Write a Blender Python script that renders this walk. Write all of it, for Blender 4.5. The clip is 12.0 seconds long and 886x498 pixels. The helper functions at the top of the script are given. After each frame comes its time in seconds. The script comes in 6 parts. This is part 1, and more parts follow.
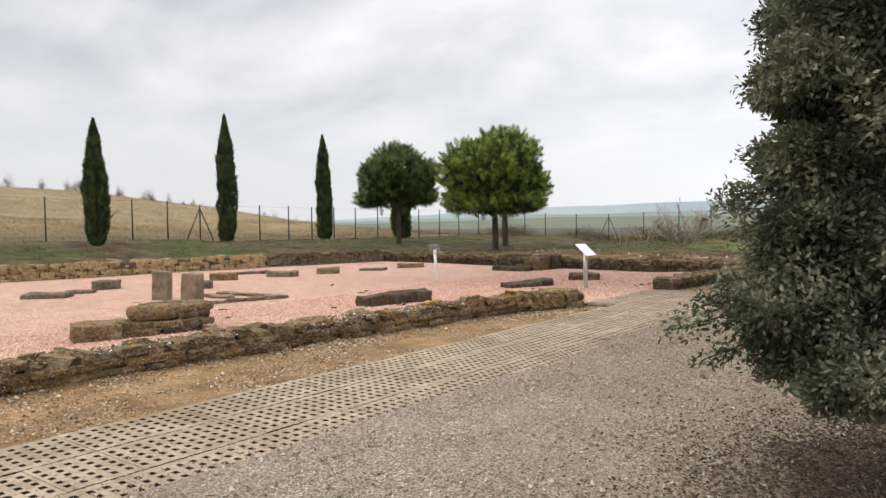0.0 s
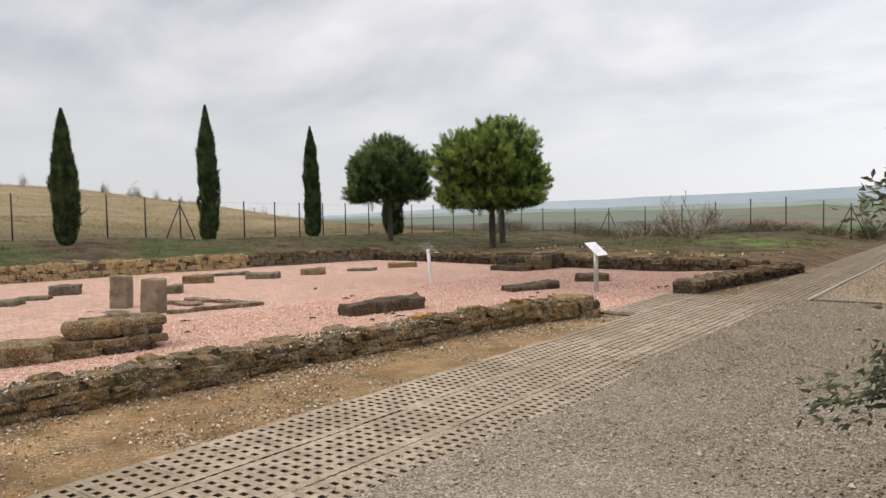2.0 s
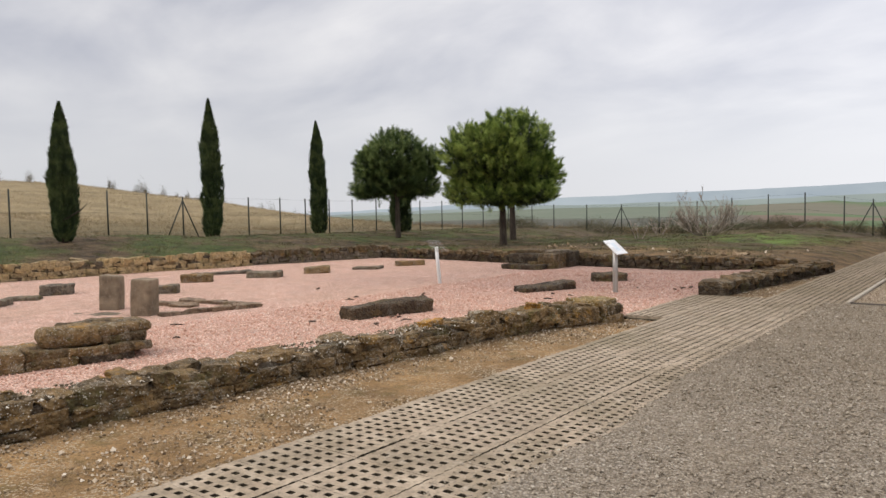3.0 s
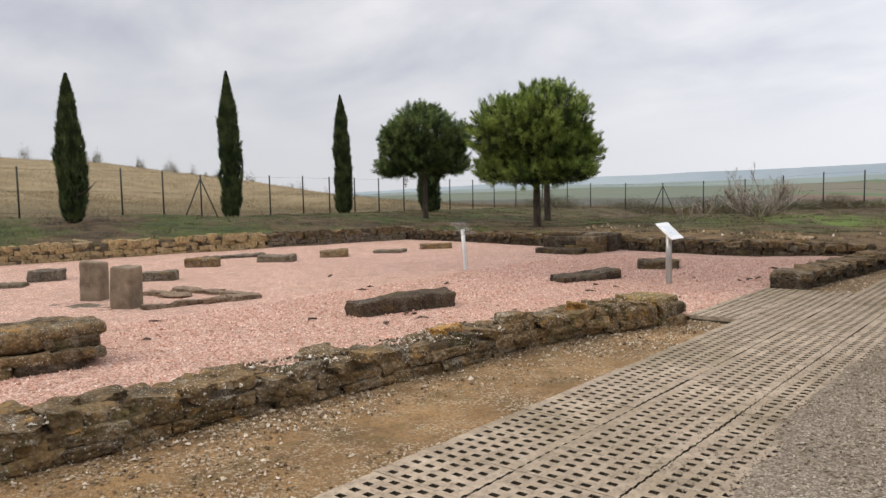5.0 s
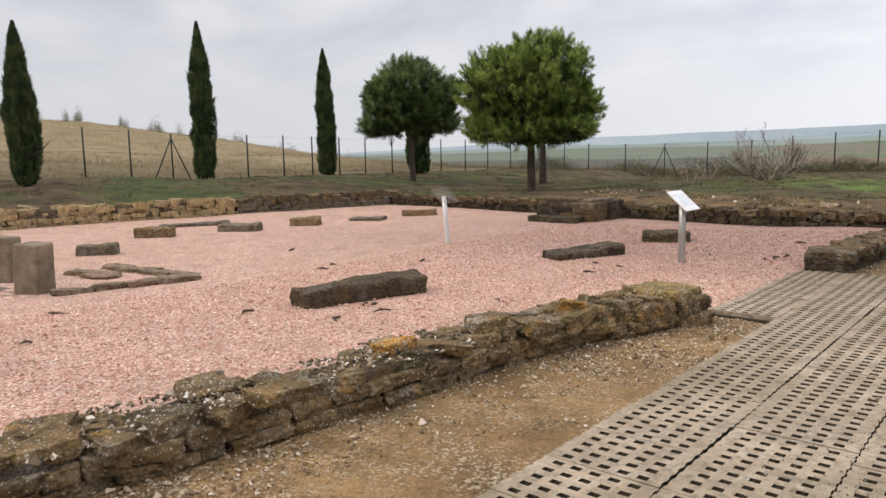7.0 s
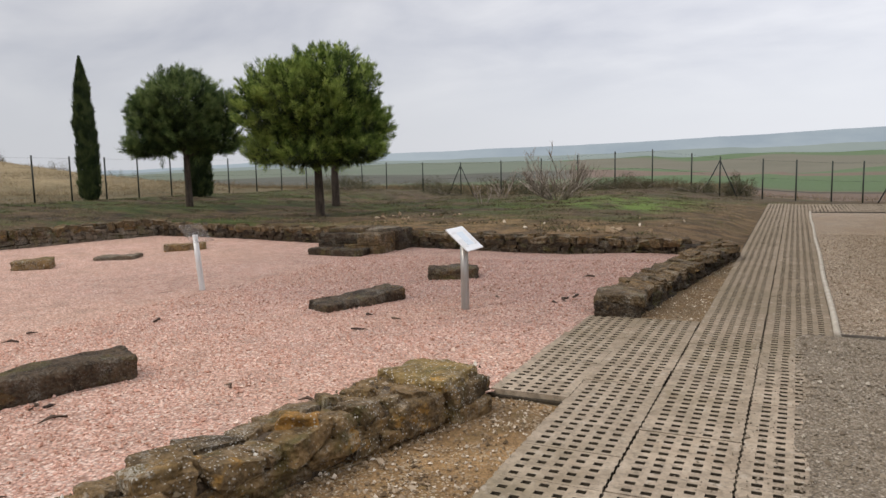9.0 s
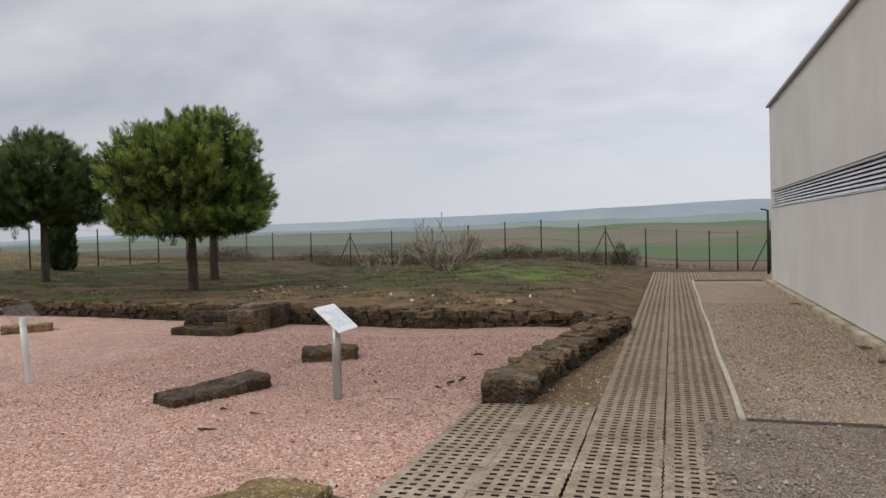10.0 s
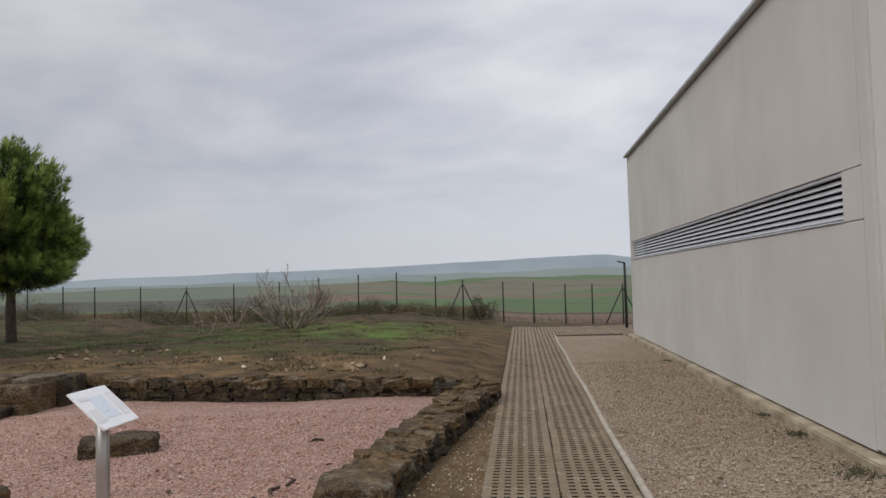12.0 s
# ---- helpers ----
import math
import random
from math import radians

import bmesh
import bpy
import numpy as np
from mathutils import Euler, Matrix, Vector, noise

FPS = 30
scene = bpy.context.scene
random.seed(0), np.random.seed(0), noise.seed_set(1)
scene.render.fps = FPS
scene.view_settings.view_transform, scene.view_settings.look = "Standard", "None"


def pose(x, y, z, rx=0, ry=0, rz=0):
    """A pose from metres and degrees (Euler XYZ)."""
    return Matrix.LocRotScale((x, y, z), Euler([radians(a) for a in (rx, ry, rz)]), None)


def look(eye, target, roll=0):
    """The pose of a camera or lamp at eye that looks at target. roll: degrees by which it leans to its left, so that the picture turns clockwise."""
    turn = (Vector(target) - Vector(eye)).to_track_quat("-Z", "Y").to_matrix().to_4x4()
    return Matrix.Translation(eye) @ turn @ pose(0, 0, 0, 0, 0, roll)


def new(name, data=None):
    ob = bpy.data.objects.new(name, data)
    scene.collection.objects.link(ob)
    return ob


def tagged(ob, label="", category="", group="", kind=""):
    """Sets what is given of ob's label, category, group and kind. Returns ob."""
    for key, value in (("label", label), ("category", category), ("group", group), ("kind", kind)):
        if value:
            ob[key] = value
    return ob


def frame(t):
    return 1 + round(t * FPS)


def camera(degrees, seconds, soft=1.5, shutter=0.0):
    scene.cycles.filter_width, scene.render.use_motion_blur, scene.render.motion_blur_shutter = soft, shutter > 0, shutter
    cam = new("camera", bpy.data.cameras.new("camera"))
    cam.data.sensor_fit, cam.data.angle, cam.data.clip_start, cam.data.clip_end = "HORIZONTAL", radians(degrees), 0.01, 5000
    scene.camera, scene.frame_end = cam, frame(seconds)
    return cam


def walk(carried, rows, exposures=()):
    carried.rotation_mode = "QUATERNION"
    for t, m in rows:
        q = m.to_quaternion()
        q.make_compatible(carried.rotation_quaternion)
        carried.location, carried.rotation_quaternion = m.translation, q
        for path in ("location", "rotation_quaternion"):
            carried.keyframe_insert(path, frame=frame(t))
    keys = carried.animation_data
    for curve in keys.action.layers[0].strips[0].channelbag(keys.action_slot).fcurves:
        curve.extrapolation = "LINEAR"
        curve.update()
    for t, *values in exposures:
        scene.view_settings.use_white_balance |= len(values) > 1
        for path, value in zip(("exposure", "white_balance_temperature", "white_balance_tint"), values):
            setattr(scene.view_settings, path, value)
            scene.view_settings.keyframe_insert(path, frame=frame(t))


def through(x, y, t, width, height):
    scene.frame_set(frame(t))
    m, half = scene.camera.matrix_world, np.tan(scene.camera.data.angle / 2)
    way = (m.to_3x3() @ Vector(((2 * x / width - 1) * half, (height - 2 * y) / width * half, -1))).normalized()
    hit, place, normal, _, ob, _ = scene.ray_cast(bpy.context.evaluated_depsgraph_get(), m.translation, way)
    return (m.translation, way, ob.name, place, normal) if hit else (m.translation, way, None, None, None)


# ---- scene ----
cam = camera(62.4, 12.0)
PATH = [
    (0, (-0.27, 1.094, 1.437), (-1.503, 2.667, 1.359), -1.0),
    (0.5, (-0.566, 1.403, 1.433), (-1.783, 2.989, 1.354), -1.1),
    (1, (-0.774, 1.703, 1.424), (-1.989, 3.289, 1.34), -1.1),
    (1.5, (-0.97, 2.033, 1.447), (-2.187, 3.618, 1.357), -1.2),
    (2, (-1.273, 2.368, 1.467), (-2.493, 3.951, 1.375), -1.3),
    (2.5, (-1.479, 2.656, 1.462), (-2.701, 4.236, 1.365), -1.3),
    (3, (-1.774, 3.003, 1.461), (-3.012, 4.57, 1.36), -1.3),
    (5, (-2.736, 4.405, 1.436), (-4.042, 5.912, 1.281), -1.3),
    (5.5, (-3.009, 4.819, 1.419), (-4.32, 6.317, 1.227), -1.2),
    (6, (-3.243, 5.173, 1.428), (-4.556, 6.664, 1.202), -1.3),
    (6.5, (-3.468, 5.515, 1.431), (-4.782, 7.002, 1.182), -1.2),
    (8.5, (-3.926, 7.193, 1.584), (-4.961, 8.884, 1.317), -1.6),
    (9, (-4.065, 7.589, 1.619), (-4.93, 9.378, 1.387), -1.5),
    (9.5, (-4.136, 8.004, 1.582), (-4.853, 9.865, 1.436), -1.6),
    (10, (-4.205, 8.484, 1.607), (-4.805, 10.392, 1.558), -1.6),
    (10.5, (-4.277, 8.958, 1.638), (-4.727, 10.907, 1.622), -1.6),
    (11, (-4.345, 9.414, 1.654), (-4.659, 11.389, 1.661), -1.6),
    (11.5, (-4.437, 9.875, 1.603), (-4.662, 11.862, 1.657), -1.5),
    (12, (-4.52, 10.289, 1.57), (-4.731, 12.276, 1.658), -1.7),
]
EXPOSURES = [(0, 0.28, 6780, 10), (1.5, 0.16, 6780, 10), (3.0, 0.02, 6680, 10), (4.6, 0.02, 6640, 10), (6, 0.10, 6600, 10), (7.5, 0.06, 6650, 10), (8.6, -0.05, 6600, 10), (9.6, -0.28, 6480, 10), (10.5, -0.42, 6460, 10), (11.4, -0.45, 6460, 10), (12, -0.51, 6440, 10)]
walk(cam, [(t, look(eye, target, roll)) for t, eye, target, roll in PATH], EXPOSURES)

# ---- sky and sun ----
SUN_ELEVATION, SUN_AZIMUTH = 44.0, 222.0


def build_world():
    w = bpy.data.worlds.new("sky")
    scene.world = w
    w.use_nodes = True
    nt = w.node_tree
    nt.nodes.clear()
    out = nt.nodes.new("ShaderNodeOutputWorld")
    sky = nt.nodes.new("ShaderNodeTexSky")
    sky.sky_type, sky.sun_disc = "NISHITA", False
    sky.sun_elevation, sky.sun_rotation = radians(SUN_ELEVATION), radians(SUN_AZIMUTH)
    bg_sky = nt.nodes.new("ShaderNodeBackground")
    bg_sky.inputs[1].default_value = 0.1
    nt.links.new(sky.outputs[0], bg_sky.inputs[0])
    # cloud deck: soft sheets, stretched towards the horizon
    tc = nt.nodes.new("ShaderNodeTexCoord")
    sep = nt.nodes.new("ShaderNodeSeparateXYZ")
    nt.links.new(tc.outputs["Generated"], sep.inputs[0])
    up = nt.nodes.new("ShaderNodeMath"); up.operation = "MAXIMUM"; up.inputs[1].default_value = 0.0
    nt.links.new(sep.outputs[2], up.inputs[0])
    add = nt.nodes.new("ShaderNodeMath"); add.operation = "ADD"; add.inputs[1].default_value = 0.30
    nt.links.new(up.outputs[0], add.inputs[0])
    dv = []
    for k in (0, 1):
        d = nt.nodes.new("ShaderNodeMath"); d.operation = "DIVIDE"
        nt.links.new(sep.outputs[k], d.inputs[0]); nt.links.new(add.outputs[0], d.inputs[1])
        dv.append(d)
    com = nt.nodes.new("ShaderNodeCombineXYZ")
    nt.links.new(dv[0].outputs[0], com.inputs[0]); nt.links.new(dv[1].outputs[0], com.inputs[1])
    n1 = nt.nodes.new("ShaderNodeTexNoise")
    n1.inputs["Scale"].default_value, n1.inputs["Detail"].default_value, n1.inputs["Roughness"].default_value = 1.9, 6, 0.5
    n1.inputs["Distortion"].default_value = 0.3
    mp = nt.nodes.new("ShaderNodeMapping")
    mp.inputs["Scale"].default_value = (0.85, 1.15, 1)
    mp.inputs["Rotation"].default_value = (0, 0, 0.5)
    nt.links.new(com.outputs[0], mp.inputs[0])
    nt.links.new(mp.outputs[0], n1.inputs["Vector"])
    rp = nt.nodes.new("ShaderNodeValToRGB")
    e = rp.color_ramp.elements
    e[0].position, e[0].color = 0.34, (0.54, 0.565, 0.655, 1)
    e[1].position, e[1].color = 0.66, (0.88, 0.885, 0.925, 1)
    nt.links.new(n1.outputs["Fac"], rp.inputs[0])
    # near the horizon the sheets melt into an even milky band
    hz = nt.nodes.new("ShaderNodeMapRange"); hz.interpolation_type = "SMOOTHSTEP"
    hz.inputs[1].default_value, hz.inputs[2].default_value = 0.02, 0.24
    nt.links.new(sep.outputs[2], hz.inputs[0])
    mx = nt.nodes.new("ShaderNodeMixRGB")
    mx.inputs[1].default_value = (0.715, 0.735, 0.79, 1)
    nt.links.new(hz.outputs[0], mx.inputs[0]); nt.links.new(rp.outputs[0], mx.inputs[2])
    bg_cloud = nt.nodes.new("ShaderNodeBackground")
    # an overcast sky is brightest overhead
    zen = nt.nodes.new("ShaderNodeMapRange"); zen.interpolation_type = "SMOOTHSTEP"
    for k, val in zip((1, 2, 3, 4), (0.30, 0.95, 1.0, 1.85)):
        zen.inputs[k].default_value = val
    nt.links.new(sep.outputs[2], zen.inputs[0])
    # the cloud is thinner towards the north than over the western hill
    thin = nt.nodes.new("ShaderNodeMapRange"); thin.interpolation_type = "SMOOTHSTEP"
    for k, val in zip((1, 2, 3, 4), (-0.95, 0.20, 0.90, 1.27)):
        thin.inputs[k].default_value = val
    nt.links.new(sep.outputs[0], thin.inputs[0])
    both = nt.nodes.new("ShaderNodeMath"); both.operation = "MULTIPLY"
    nt.links.new(zen.outputs[0], both.inputs[0]); nt.links.new(thin.outputs[0], both.inputs[1])
    nt.links.new(both.outputs[0], bg_cloud.inputs[1])
    nt.links.new(mx.outputs[0], bg_cloud.inputs[0])
    mix = nt.nodes.new("ShaderNodeMixShader")
    mix.inputs[0].default_value = 0.94
    nt.links.new(bg_sky.outputs[0], mix.inputs[1]); nt.links.new(bg_cloud.outputs[0], mix.inputs[2])
    nt.links.new(mix.outputs[0], out.inputs[0])


build_world()
sun = new("sun", bpy.data.lights.new("sun", "SUN"))
sun.data.energy, sun.data.angle, sun.data.color = 1.5, radians(20), (1.0, 0.94, 0.85)
_a, _e = radians(SUN_AZIMUTH), radians(SUN_ELEVATION)
sun.matrix_world = look((0, 0, 30), (-math.sin(_a) * math.cos(_e) * 10, -math.cos(_a) * math.cos(_e) * 10, 30 - 10 * math.sin(_e)))


# ---- materials ----
class Mat:
    """A small wrapper to write node materials in few lines."""

    def __init__(self, name, rough=0.9, metal=0.0):
        self.m = bpy.data.materials.new(name)
        self.m.use_nodes = True
        self.nt = self.m.node_tree
        self.b = self.nt.nodes["Principled BSDF"]
        self.b.inputs["Roughness"].default_value = rough
        self.b.inputs["Metallic"].default_value = metal
        self.b.inputs["Specular IOR Level"].default_value = 0.25
        self.geo = self.nt.nodes.new("ShaderNodeNewGeometry")
        self.pos = self.geo.outputs["Position"]

    def node(self, kind):
        return self.nt.nodes.new(kind)

    def link(self, a, b):
        self.nt.links.new(a, b)

    def put(self, v, socket):
        if isinstance(v, (int, float)):
            socket.default_value = v
        elif isinstance(v, tuple):
            socket.default_value = (*v, 1) if len(v) == 3 else v
        else:
            self.link(v, socket)

    def scaled(self, sx, sy, sz):
        n = self.node("ShaderNodeMapping")
        n.inputs["Scale"].default_value = (sx, sy, sz)
        self.link(self.pos, n.inputs[0])
        return n.outputs[0]

    def noise(self, scale, detail=4, rough=0.55, vec=None, distort=0.0):
        n = self.node("ShaderNodeTexNoise")
        n.inputs["Scale"].default_value, n.inputs["Detail"].default_value = scale, detail
        n.inputs["Roughness"].default_value, n.inputs["Distortion"].default_value = rough, distort
        self.link(vec or self.pos, n.inputs["Vector"])
        return n.outputs["Fac"]

    def cells(self, scale, feature="F1", out="Distance", vec=None):
        n = self.node("ShaderNodeTexVoronoi")
        n.feature = feature
        n.inputs["Scale"].default_value = scale
        self.link(vec or self.pos, n.inputs["Vector"])
        return n.outputs[out]

    def ramp(self, fac, *stops):
        n = self.node("ShaderNodeValToRGB")
        el = n.color_ramp.elements
        while len(el) < len(stops):
            el.new(0.5)
        for e, (p, c) in zip(el, stops):
            e.position = p
            e.color = (c, c, c, 1) if isinstance(c, (int, float)) else (*c, 1)
        self.link(fac, n.inputs[0])
        return n.outputs[0]

    def mix(self, fac, a, b, kind="MIX"):
        n = self.node("ShaderNodeMixRGB")
        n.blend_type = kind
        self.put(fac, n.inputs[0]); self.put(a, n.inputs[1]); self.put(b, n.inputs[2])
        return n.outputs[0]

    def math(self, op, a, b=0.0):
        n = self.node("ShaderNodeMath")
        n.operation = op
        self.put(a, n.inputs[0]); self.put(b, n.inputs[1])
        return n.outputs[0]

    def axis(self, k):
        n = self.node("ShaderNodeSeparateXYZ")
        self.link(self.pos, n.inputs[0])
        return n.outputs[k]

    def span(self, v, a, b):
        n = self.node("ShaderNodeMapRange")
        n.interpolation_type = "SMOOTHSTEP"
        self.put(v, n.inputs[0])
        n.inputs[1].default_value, n.inputs[2].default_value = a, b
        return n.outputs[0]

    def island(self):
        return self.geo.outputs["Random Per Island"]

    def each(self):
        return self.node("ShaderNodeObjectInfo").outputs["Random"]

    def color(self, c):
        self.put(c, self.b.inputs["Base Color"])
        return self

    def rough(self, r):
        self.put(r, self.b.inputs["Roughness"])
        return self

    def bump(self, h, strength=0.5, dist=0.01):
        n = self.node("ShaderNodeBump")
        n.inputs["Strength"].default_value, n.inputs["Distance"].default_value = strength, dist
        self.link(h, n.inputs["Height"])
        self.link(n.outputs[0], self.b.inputs["Normal"])
        return self


def dull_zone(m, col, dull):
    """Darkens the gravel in one part of the ground."""
    if not dull:
        return col
    tone, xa, xb, ya, yb = dull
    wob = m.math("MULTIPLY", m.math("SUBTRACT", m.noise(0.5, 5, 0.6), 0.5), 4.0)
    zone = m.math("MULTIPLY", m.span(m.math("ADD", m.axis(0), wob), xa, xb), m.span(m.math("ADD", m.axis(1), wob), ya, yb))
    return m.mix(zone, col, m.mix(1.0, col, tone, "MULTIPLY"))


# pink gravel turns darker and greyer towards the north-east
DULL_PINK = ((0.68, 0.68, 0.71), -18.0, -8.0, 12.5, 16.5)
# darker gravel northwards; the oak's soft shade is put into this colour too
DARK_SHADED_YARD = ((0.78, 0.755, 0.715), -9.0, -8.0, 5.0, 10.5)


def gravel_material(name, tones, scale, fine_dirt, dirt_amount, dull=None):
    """Last argument: colour, x from and to, y from and to, where the gravel is darker."""
    m = Mat(name, 0.95)
    cell = m.cells(scale, "F1", "Color")
    n = m.node("ShaderNodeSeparateColor")
    m.link(cell, n.inputs[0])
    stones = m.ramp(n.outputs[0], *tones)
    patch = m.ramp(m.noise(0.55, 5, 0.6), (0.38, 0.0), (0.68, 1.0))
    col = m.mix(m.math("MULTIPLY", patch, dirt_amount), stones, fine_dirt)
    gap = m.ramp(m.cells(scale, "F1"), (0.25, 1.0), (0.75, 0.35))
    col = m.mix(0.75, col, gap, "MULTIPLY")
    col = m.mix(m.ramp(m.noise(3.0, 3), (0.4, 0.0), (0.7, 0.25)), col, (0.12, 0.10, 0.08))
    col = dull_zone(m, col, dull)
    m.color(col)
    h = m.mix(0.25, m.cells(scale, "F1"), m.noise(scale * 0.3, 3))
    m.bump(h, 0.8, -0.02)
    return m.m


def stone_material(name, light, dark, ochre, lichen=0.5, per_piece=0.35):
    m = Mat(name, 0.92)
    big = m.noise(3.3, 7, 0.7)
    col = m.mix(m.ramp(big, (0.38, 0.0), (0.60, 1.0)), dark, light)
    col = m.mix(m.math("MULTIPLY", m.each(), per_piece), col, (light[0] * 1.3, light[1] * 1.2, light[2] * 1.0))
    col = m.mix(m.ramp(m.noise(14, 7, 0.75), (0.40, 0.6), (0.56, 0.0)), col, (dark[0] * 0.45, dark[1] * 0.45, dark[2] * 0.45))
    # olive moss, orange crusts and pale specks
    col = m.mix(m.ramp(m.noise(3.1, 5, 0.7, distort=0.6), (0.54, 0.0), (0.66, 0.6)), col, (0.105, 0.092, 0.028))
    col = m.mix(m.ramp(m.noise(2.6, 5, 0.65, m.scaled(1.3, 1.3, 1.9)), (0.60, 0.0), (0.65, lichen)), col, ochre)
    col = m.mix(m.ramp(m.noise(24, 5, 0.75), (0.59, 0.0), (0.67, lichen * 0.7)), col, (0.40, 0.36, 0.28))
    crust = m.math("MULTIPLY", m.ramp(m.noise(5.5, 6, 0.7), (0.52, 0.0), (0.62, 1.0)), m.ramp(m.noise(70, 3, 0.7), (0.44, 0.0), (0.56, 1.0)))
    col = m.mix(m.math("MULTIPLY", crust, lichen * 0.7), col, (0.46, 0.43, 0.36))
    spots = m.math("MULTIPLY", m.ramp(m.cells(42), (0.14, 1.0), (0.28, 0.0)), m.ramp(m.noise(2.8, 4, 0.6), (0.38, 0.0), (0.52, 1.0)))
    col = m.mix(m.math("MULTIPLY", spots, lichen * 1.3 if lichen > 0.5 else lichen * 0.4), col, (0.60, 0.57, 0.50))
    m.color(col)
    h = m.mix(0.5, m.noise(13, 8, 0.75), m.cells(32))
    m.bump(h, 1.0, 0.05)
    return m.m


MAT_PINK = gravel_material("pink_gravel", [(0.0, (0.42, 0.225, 0.150)), (0.30, (0.64, 0.372, 0.280)), (0.7, (0.74, 0.475, 0.370)), (1.0, (0.84, 0.65, 0.53))], 44, (0.56, 0.355, 0.245), 0.45, DULL_PINK)
MAT_YARD = gravel_material("grey_gravel", [(0.0, (0.21, 0.168, 0.122)), (0.4, (0.360, 0.298, 0.225)), (0.75, (0.465, 0.395, 0.308)), (1.0, (0.66, 0.59, 0.49))], 72, (0.33, 0.262, 0.185), 0.6, DARK_SHADED_YARD)
MAT_HUMUS_SHADE = gravel_material("shaded_leaf_mould", [(0.0, (0.045, 0.030, 0.024)), (0.5, (0.105, 0.074, 0.058)), (0.85, (0.17, 0.125, 0.10)), (1.0, (0.36, 0.30, 0.25))], 48, (0.085, 0.058, 0.044), 0.5)
MAT_BED = gravel_material("beige_gravel", [(0.0, (0.20, 0.148, 0.100)), (0.4, (0.40, 0.305, 0.215)), (0.75, (0.52, 0.412, 0.30)), (1.0, (0.64, 0.54, 0.42))], 62, (0.37, 0.262, 0.170), 0.7)
MAT_STONE = stone_material("weathered_sandstone", (0.225, 0.150, 0.074), (0.050, 0.036, 0.020), (0.38, 0.20, 0.04), 0.6, 0.7)
MAT_STONE_TAN = stone_material("tan_sandstone", (0.46, 0.345, 0.190), (0.17, 0.125, 0.072), (0.44, 0.31, 0.11), 0.35, 0.7)
MAT_STONE_SUNK = stone_material("pale_sunken_stone", (0.30, 0.215, 0.150), (0.13, 0.095, 0.066), (0.30, 0.20, 0.10), 0.3, 0.4)
MAT_STONE_GREY = stone_material("grey_sandstone", (0.215, 0.175, 0.130), (0.080, 0.066, 0.050), (0.25, 0.17, 0.07), 0.35)
MAT_STONE_DARK = stone_material("dark_wet_sandstone", (0.115, 0.080, 0.050), (0.030, 0.023, 0.016), (0.22, 0.13, 0.04), 0.32)


def dressed_material():
    m = Mat("dressed_grey_stone", 0.9)
    col = m.mix(m.ramp(m.noise(4.0, 6, 0.6), (0.35, 0.0), (0.65, 1.0)), (0.135, 0.100, 0.067), (0.265, 0.203, 0.138))
    col = m.mix(m.ramp(m.noise(1.8, 4, 0.6), (0.5, 0.0), (0.7, 0.6)), col, (0.10, 0.085, 0.062))
    col = m.mix(m.ramp(m.noise(30, 4, 0.7), (0.58, 0.0), (0.70, 0.5)), col, (0.36, 0.32, 0.26))
    m.color(col)
    m.bump(m.noise(30, 7, 0.7), 0.6, 0.012)
    return m.m


MAT_DRESSED = dressed_material()
MAT_STONE_OCHRE = stone_material("orange_lichened_stone", (0.33, 0.225, 0.085), (0.16, 0.112, 0.050), (0.44, 0.24, 0.045), 0.75)
MAT_STONE_DIM = stone_material("dark_mossy_sandstone", (0.155, 0.104, 0.054), (0.036, 0.027, 0.016), (0.28, 0.16, 0.045), 0.5, 0.6)
MAT_STONE_NORTH = stone_material("damp_blackened_sandstone", (0.072, 0.050, 0.030), (0.018, 0.013, 0.009), (0.17, 0.10, 0.035), 0.3, 0.3)
MAT_STONE_CRUST = stone_material("bright_orange_crust", (0.46, 0.235, 0.050), (0.17, 0.105, 0.045), (0.58, 0.27, 0.025), 0.95, 0.2)
MAT_STONE_ORANGE = stone_material("orange_crusted_stone", (0.29, 0.180, 0.070), (0.10, 0.072, 0.036), (0.58, 0.27, 0.025), 0.95)


def earth_material(name="ochre_earth", dry=1.0):
    m = Mat(name, 0.95)
    col = m.mix(m.ramp(m.noise(1.3, 7, 0.68), (0.36, 0.0), (0.64, 1.0)), (0.190, 0.114, 0.050), (0.410, 0.248, 0.108))
    col = m.mix(m.ramp(m.noise(2.7, 5, 0.65), (0.52, 0.0), (0.66, 0.55)), col, (0.125, 0.100, 0.038))
    col = m.mix(m.ramp(m.noise(38, 5, 0.75), (0.38, 0.6), (0.53, 0.0)), col, (0.10, 0.064, 0.034))
    n = m.node("ShaderNodeSeparateColor")
    m.link(m.cells(75, "F1", "Color"), n.inputs[0])
    chips = m.math("MULTIPLY", m.ramp(n.outputs[0], (0.72, 0.0), (0.80, 1.0)), m.ramp(m.noise(2.3, 5, 0.6), (0.42, 0.0), (0.56, 0.85)))
    col = m.mix(chips, col, (0.47, 0.38, 0.26))
    # dry below 1 only mixes the earth towards a dark brown
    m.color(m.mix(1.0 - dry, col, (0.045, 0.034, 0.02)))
    m.bump(m.mix(0.5, m.noise(22, 7, 0.75), m.cells(75)), 1.0, 0.03)
    return m.m


